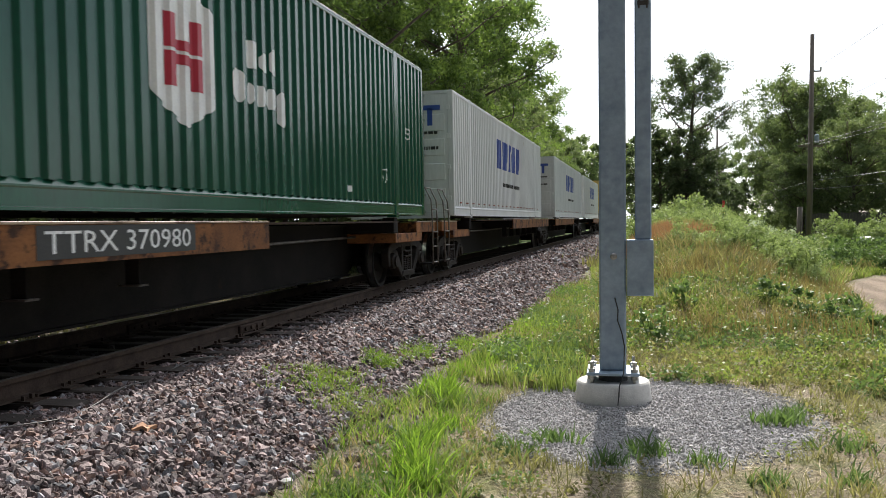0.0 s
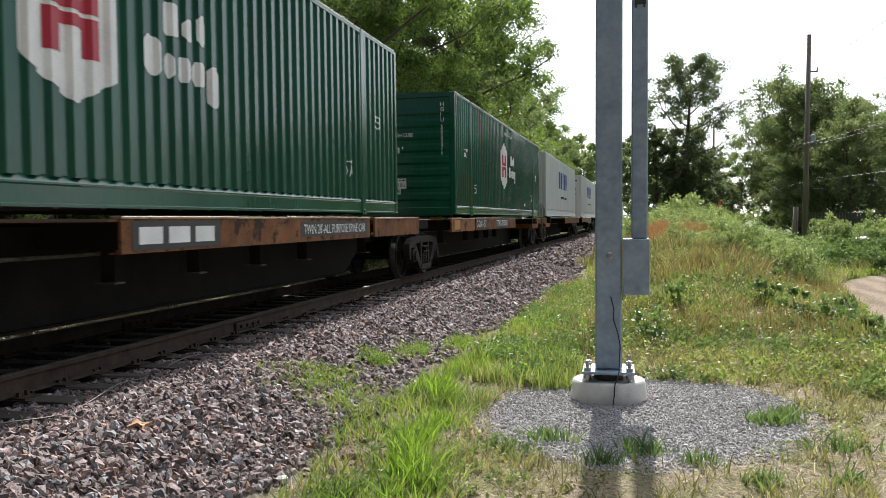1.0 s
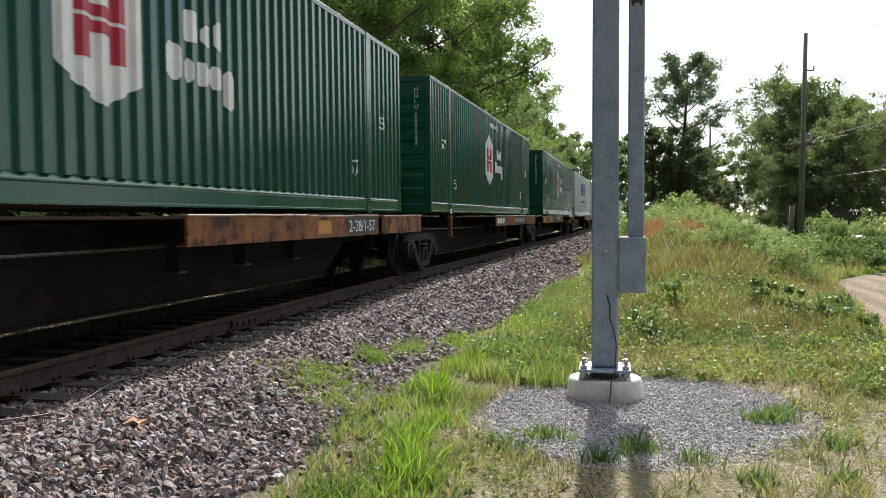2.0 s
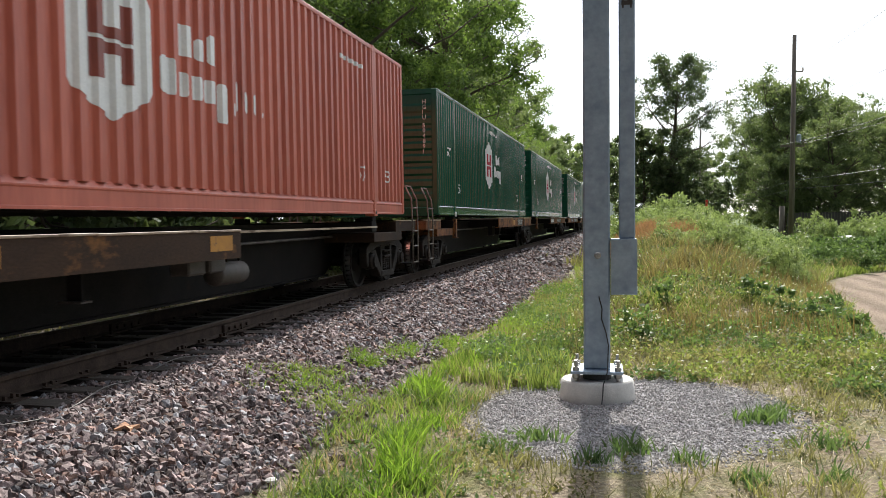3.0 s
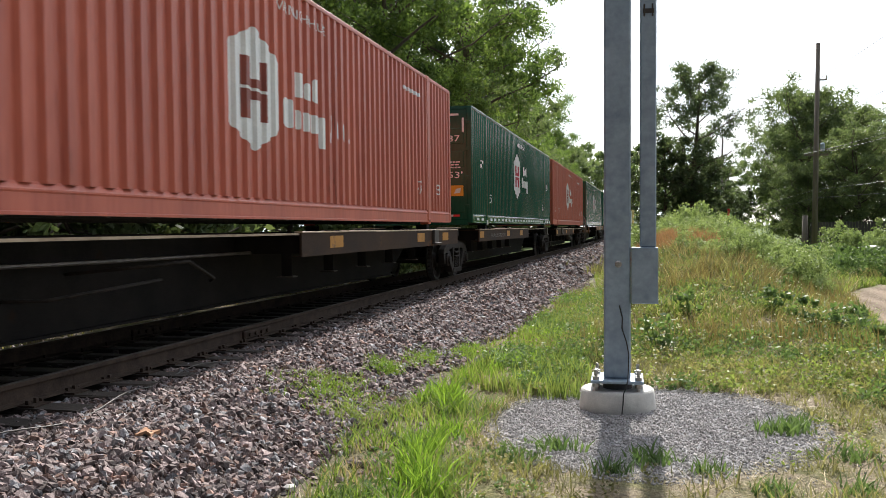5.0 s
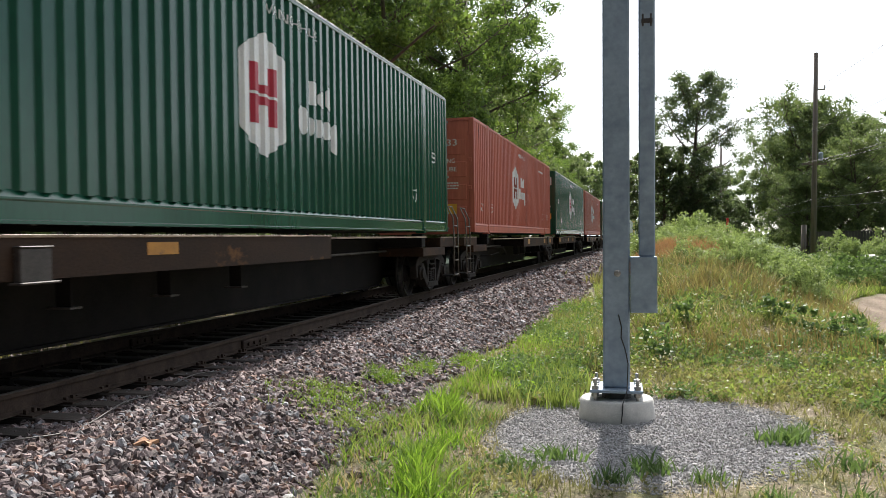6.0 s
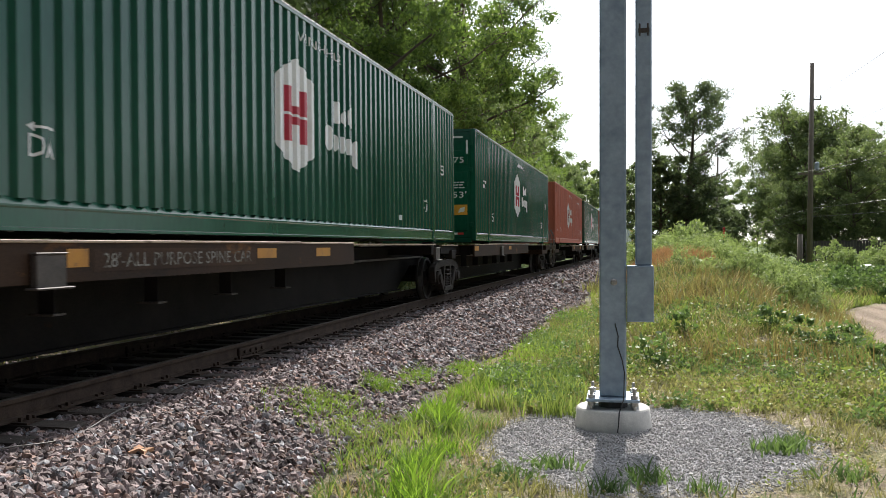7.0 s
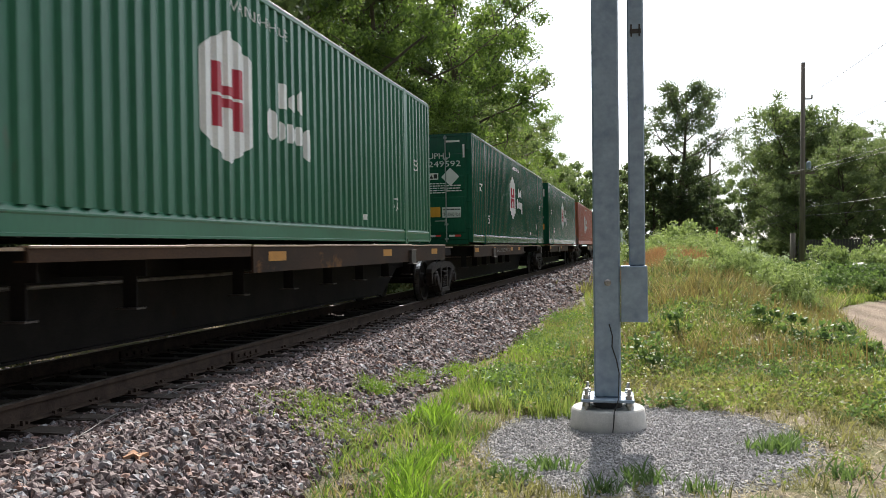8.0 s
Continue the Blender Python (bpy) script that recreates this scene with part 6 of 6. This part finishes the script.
def build_train():
    boxes = [
        ("w3", white_container, "white corrugated 53-foot container with blue lettering"),
        ("w2", white_container, "white corrugated 53-foot container with blue lettering"),
        ("w1", white_container, "white corrugated 53-foot container with blue lettering and rust-stained doors"),
        ("c0", lambda: green_container(False), "green corrugated 53-foot container with a white shield emblem"),
        ("b1", lambda: green_container(False), "green corrugated 53-foot container with a white shield emblem"),
        ("b3", lambda: green_container(False), "green corrugated 53-foot container with a white shield emblem"),
        ("r2", red_container, "faded red corrugated 53-foot container with a white shield"),
        ("b5", lambda: green_container(True), "green container with white dashes along its bottom rail"),
        ("r6", red_container, "faded red corrugated 53-foot container with a white shield"),
        ("b7", lambda: green_container(True), "green corrugated 53-foot container with rear doors showing"),
        ("b8", lambda: green_container(True), "green container with a white diamond placard on its doors"),
        ("b10", lambda: green_container(False, "green_faded"), "faded green corrugated 53-foot container with a white shield emblem"),
    ]
    made = {}
    for key, build, label in boxes:
        c = build()
        c.matrix_basis = pose(TRACK_X, U[key], FLOOR_Z)
        tagged(c, label)
        made[key] = c
        MOVING.append((c, U[key], FLOOR_Z))
    # yellowish boxes farther ahead
    for u, colour, z, label in ((80.0, "yellow_box", 1.75, "yellow corrugated container far ahead in the train"), (99.0, "white_box", 1.25, "white corrugated container far ahead in the train"),
                                (118.0, "white_box", 1.25, "white corrugated container far ahead in the train"), (137.0, "white_box", 1.25, "white corrugated container far ahead in the train")):
        c = plain_container(colour)
        c.matrix_basis = pose(TRACK_X, u, z)
        tagged(c, label)
        MOVING.append((c, u, z))
    for key, number in (("c0", "500276"), ("b1", "503907"), ("b3", "504891")):
        front_end_marks(made[key], number)
    door_end_marks(made["b5"], "HGIU", "508837")
    door_end_marks(made["b7"], "HGIU", "649775")
    door_end_marks(made["b8"], "UPHU", "249592", True)
    for key in ("r2", "r6"):
        end_letters(made[key], (("red end", "white_paint", [word("933", 0.45, 2.2, 0.16, 0.42), word("WARNING", 0.1, 1.77, 0.11, 0.72), word("HIGH CUBE", 0.05, 1.56, 0.11, 0.80)] + fine_print(0.2, 0.9, 1.1, 1.3, 3, 7), "white end lettering"),
                                ("red sticker", "orange_paint", [rect(0.45, 0.85, 0.5, 0.75)], "orange sticker")))
    dash = mesh_once("reflective_dash", lambda: boxed((-0.004, 0.003, 0, 0.31, 0.105, 0.172)), "white_paint")
    for k in range(26):
        if k not in (2, 22):
            part_of("reflective_dash", dash, None, made["b5"], "white reflective dash", pose(WIDTH / 2 - 0.008, 0.575 + 0.607 * k, 0))
    for key, where in (("b1", POST_AT[:1]), ("b3", POST_AT[:1]), ("b5", POST_AT)):
        for y in where:
            part_of("casting_face", mesh_once("casting_face", lambda: boxed((0.0, 0.0185, -0.088, 0.088, 0.004, 0.116)), "white_paint"), None, made[key], "white painted corner casting", pose(WIDTH / 2, y, 0))
    for key in ("b8", "b10", "c0"):
        put(made[key], "small plate", lambda: draped([rect(11.7, 11.9, 0.38, 0.47)]), "white_paint", "small white plate")

    cars = [
        ([(137.0, [(8.0, 16.8)], "deck"), (118.0, [(0.0, 9.0)], "deck"), (99.0, [(0.0, 9.0)], "deck"), (80.0, [(8.0, 16.8)], "deck")], "rusty articulated spine car far ahead in the train"),
        ([(U["w3"], [(8.0, 16.8)], "deck"), (U["w2"], [(-0.8, 9.0)], "deck"), (U["w1"], [(8.0, 17.8)], "deck")], "rusty yellow articulated spine car under white containers"),
        ([(U["c0"], [(-0.9, 1.8), (1.92, 8.75)], "deck"), (U["b1"], [(7.6, 14.2), (14.45, 17.2)], "deck"), (U["b3"], [(8.3, 14.4), (14.65, 17.2)], "deck")], "rusty yellow articulated spine car with painted black signs"),
        ([(U["r2"], [(0.26, 8.8)], "deck_dark"), (U["b5"], [(0.3, 8.9)], "deck_dark"), (U["r6"], [(7.65, 16.3)], "deck_dark")], "grimy brown articulated spine car under red and green containers"),
        ([(U["b7"], [(-0.7, 8.95)], "deck_dark"), (U["b8"], [(-0.4, 9.0)], "deck_dark"), (U["b10"], [(3.9, 7.44, 0.10), (7.5, 17.0)], "deck_dark")], "grimy brown articulated spine car with yellow reflectors"),
    ]
    fleet = []
    for spec, label in cars:
        base = spec[0][0]
        car = spine_car(spec, base, label)
        MOVING.append((car, base, 0.0))
        fleet.append(car)
    x = fleet[2]
    o = U["c0"]
    sign(x, 4.9, 7.1, 0.93, 1.18, "black_paint", "TTRX 370980", "black panel with white car number")
    sign(x, 2.0, 3.4, 0.93, 1.18, "black_paint", "2-28/1-57", "black panel with white numbers")
    sign(x, -0.6, 0.0, 0.94, 1.16, "reflector", None, "yellow reflector patch")
    b = U["b1"] - o
    for q in (b + 1.86, U["b3"] - o + 1.86):
        part("hanger", boxed((1.24, 1.33, q - 0.07, q + 0.07, 0.74, 1.20), (1.24, 1.36, q - 0.09, q + 0.09, 0.72, 0.745), bevel=0.008), M["deck"], x, "rusty orange hanger bar")
    sign(x, b + 7.75, b + 9.3, 0.93, 1.18, "black_paint", None, "black panel with three white blocks", blocks=3)
    sign(x, b + 11.4, b + 14.05, 0.97, 1.16, "black_paint", "TWIN 28'-ALL PURPOSE SPINE CAR", "black panel with white letters")
    b = U["b3"] - o
    sign(x, b + 12.9, b + 14.25, 0.93, 1.18, "black_paint", "2-28/1-57", "black panel with white numbers")
    sign(x, b + 11.7, b + 12.2, 0.96, 1.14, "reflector", None, "yellow reflector patch")
    y = fleet[3]
    o = U["r2"]
    for key, spots in (("r2", (0.4, 4.6, 8.1)), ("b5", (0.4, 4.42, 7.0)), ("r6", (8.6, 12.98, 14.9))):
        for q in spots:
            top = DECK_Z[U[key]]
            sign(y, U[key] - o + q, U[key] - o + q + 0.5, top - 0.21, top - 0.05, "reflector", None, "yellow reflector patch")
    b = U["b5"] - o
    sign(y, b + 1.7, b + 4.2, 0.89, 1.04, "deck_dark", "TWIN 28'-ALL PURPOSE SPINE CAR", "faded panel with worn letters", "worn_letters")
    hung_gear(y)
    z = fleet[4]
    o = U["b7"]
    for key, spots in (("b7", (-0.7, 4.6)), ("b8", (-0.3, 5.8, 7.53)), ("b10", (7.9, 12.4, 15.75))):
        for q in spots:
            sign(z, U[key] - o + q, U[key] - o + q + 0.5, 1.04, 1.15, "reflector", None, "yellow reflector patch")
    b = U["b8"] - o
    sign(z, b + 2.60, b + 2.85, 1.02, 1.16, "reflector", None, "yellow reflector patch")
    sign(z, b + 2.92, b + 5.76, 0.98, 1.16, "deck_dark", "28'-ALL PURPOSE SPINE CAR", "faded panel with worn white letters", "worn_letters")
    for car, q in ((y, 2.25), (y, U["b5"] - U["r2"] + 13.65), (y, U["r6"] - U["r2"] + 14.05), (z, U["b7"] - o + 3.0), (z, b + 2.2), (z, b + 13.75), (z, U["b10"] - o + 14.0)):
        part("end_box", boxed((1.405, 1.46, q, q + 0.32, 0.885, 1.12), (1.39, 1.50, q - 0.04, q + 0.36, 0.87, 0.888), (1.405, 1.47, q - 0.01, q + 0.33, 1.12, 1.135), bevel=0.006), M["steel_box"], car, "grey steel hitch box")


def hung_gear(car):
    """Air tank, valve boxes and bent brake pipes hung under the low side decks of the grimy car."""
    tank = part("air_tank", lathe(bmesh.new(), [(0.02, -0.36), (0.11, -0.35), (0.13, -0.31), (0.13, 0.31), (0.11, 0.35), (0.02, 0.36)], 18, "x"), M["steel_box"], car, "grey steel air tank",
                pose(1.08, 9.1, 0.60, 0, 0, 90), smooth=True)
    part("tank_strap", boxed((-0.02, 0.02, -0.015, 0.015, 0.12, 0.30), (0.30, 0.34, -0.015, 0.015, 0.12, 0.30)), M["sill"], tank)
    for a in (8.02, 8.48):
        box_ = part("valve_box", boxed((0.98, 1.20, a, a + 0.36, 0.63, 0.84), bevel=0.02), M["steel_box"], car, "grey valve box")
        part("hanger", boxed((1.05, 1.10, a + 0.12, a + 0.20, 0.83, 1.06)), M["sill"], box_)
    y = U["r6"] - U["r2"]
    part("brake_lever", tube(bmesh.new(), [(0.36, y + 4.6, 0.78), (1.0, y + 5.1, 0.84), (1.05, y + 5.6, 0.86), (1.05, y + 6.1, 0.66), (0.9, y + 6.3, 0.62)], 0.018, 6), M["iron"], car, "bent brake rod", smooth=True)
    part("brake_lever", tube(bmesh.new(), [(0.36, y + 3.4, 0.62), (0.98, y + 3.6, 0.63), (0.98, y + 5.2, 0.70)], 0.016, 6), M["iron"], car, "straight brake rod", smooth=True)


M["steel_box"] = surface("grey_steel_box", (0.030, 0.025, 0.022), (0.085, 0.072, 0.065), 6, 0.65, metal=0.2, bump=0.15)


def motions():
    """The whole train rolls away at one steady speed; every wheelset turns with it."""
    # seconds, and metres by which the train is ahead of a steady roll
    gone = [(t, SPEED * t + d) for t, d in ((0.0, -0.60), (0.5, -1.00), (1.0, -0.30), (1.5, -0.77), (3.0, 0.49), (3.5, -0.29), (4.0, 0.36),
                                            (4.5, -0.23), (5.0, 0.37), (6.5, 0.21), (7.0, 0.75), (7.5, 0.21), (8.0, 0.81))]
    for ob, u, z in MOVING:
        walk(ob, [(t, pose(TRACK_X, u + y, z)) for t, y in gone])
    step = math.degrees(SPEED / FPS / WHEEL_R)
    for w, k in WHEELSETS:
        walk(w, [(i / FPS, pose(0, k, WHEEL_R, -step * i, 0, 0)) for i in range(241)])


build_ground()
build_track()
build_mast()
build_utility_line()
build_far_clutter()
build_train()
build_weeds()
build_grass()
build_trees()
build_ballast()
motions()
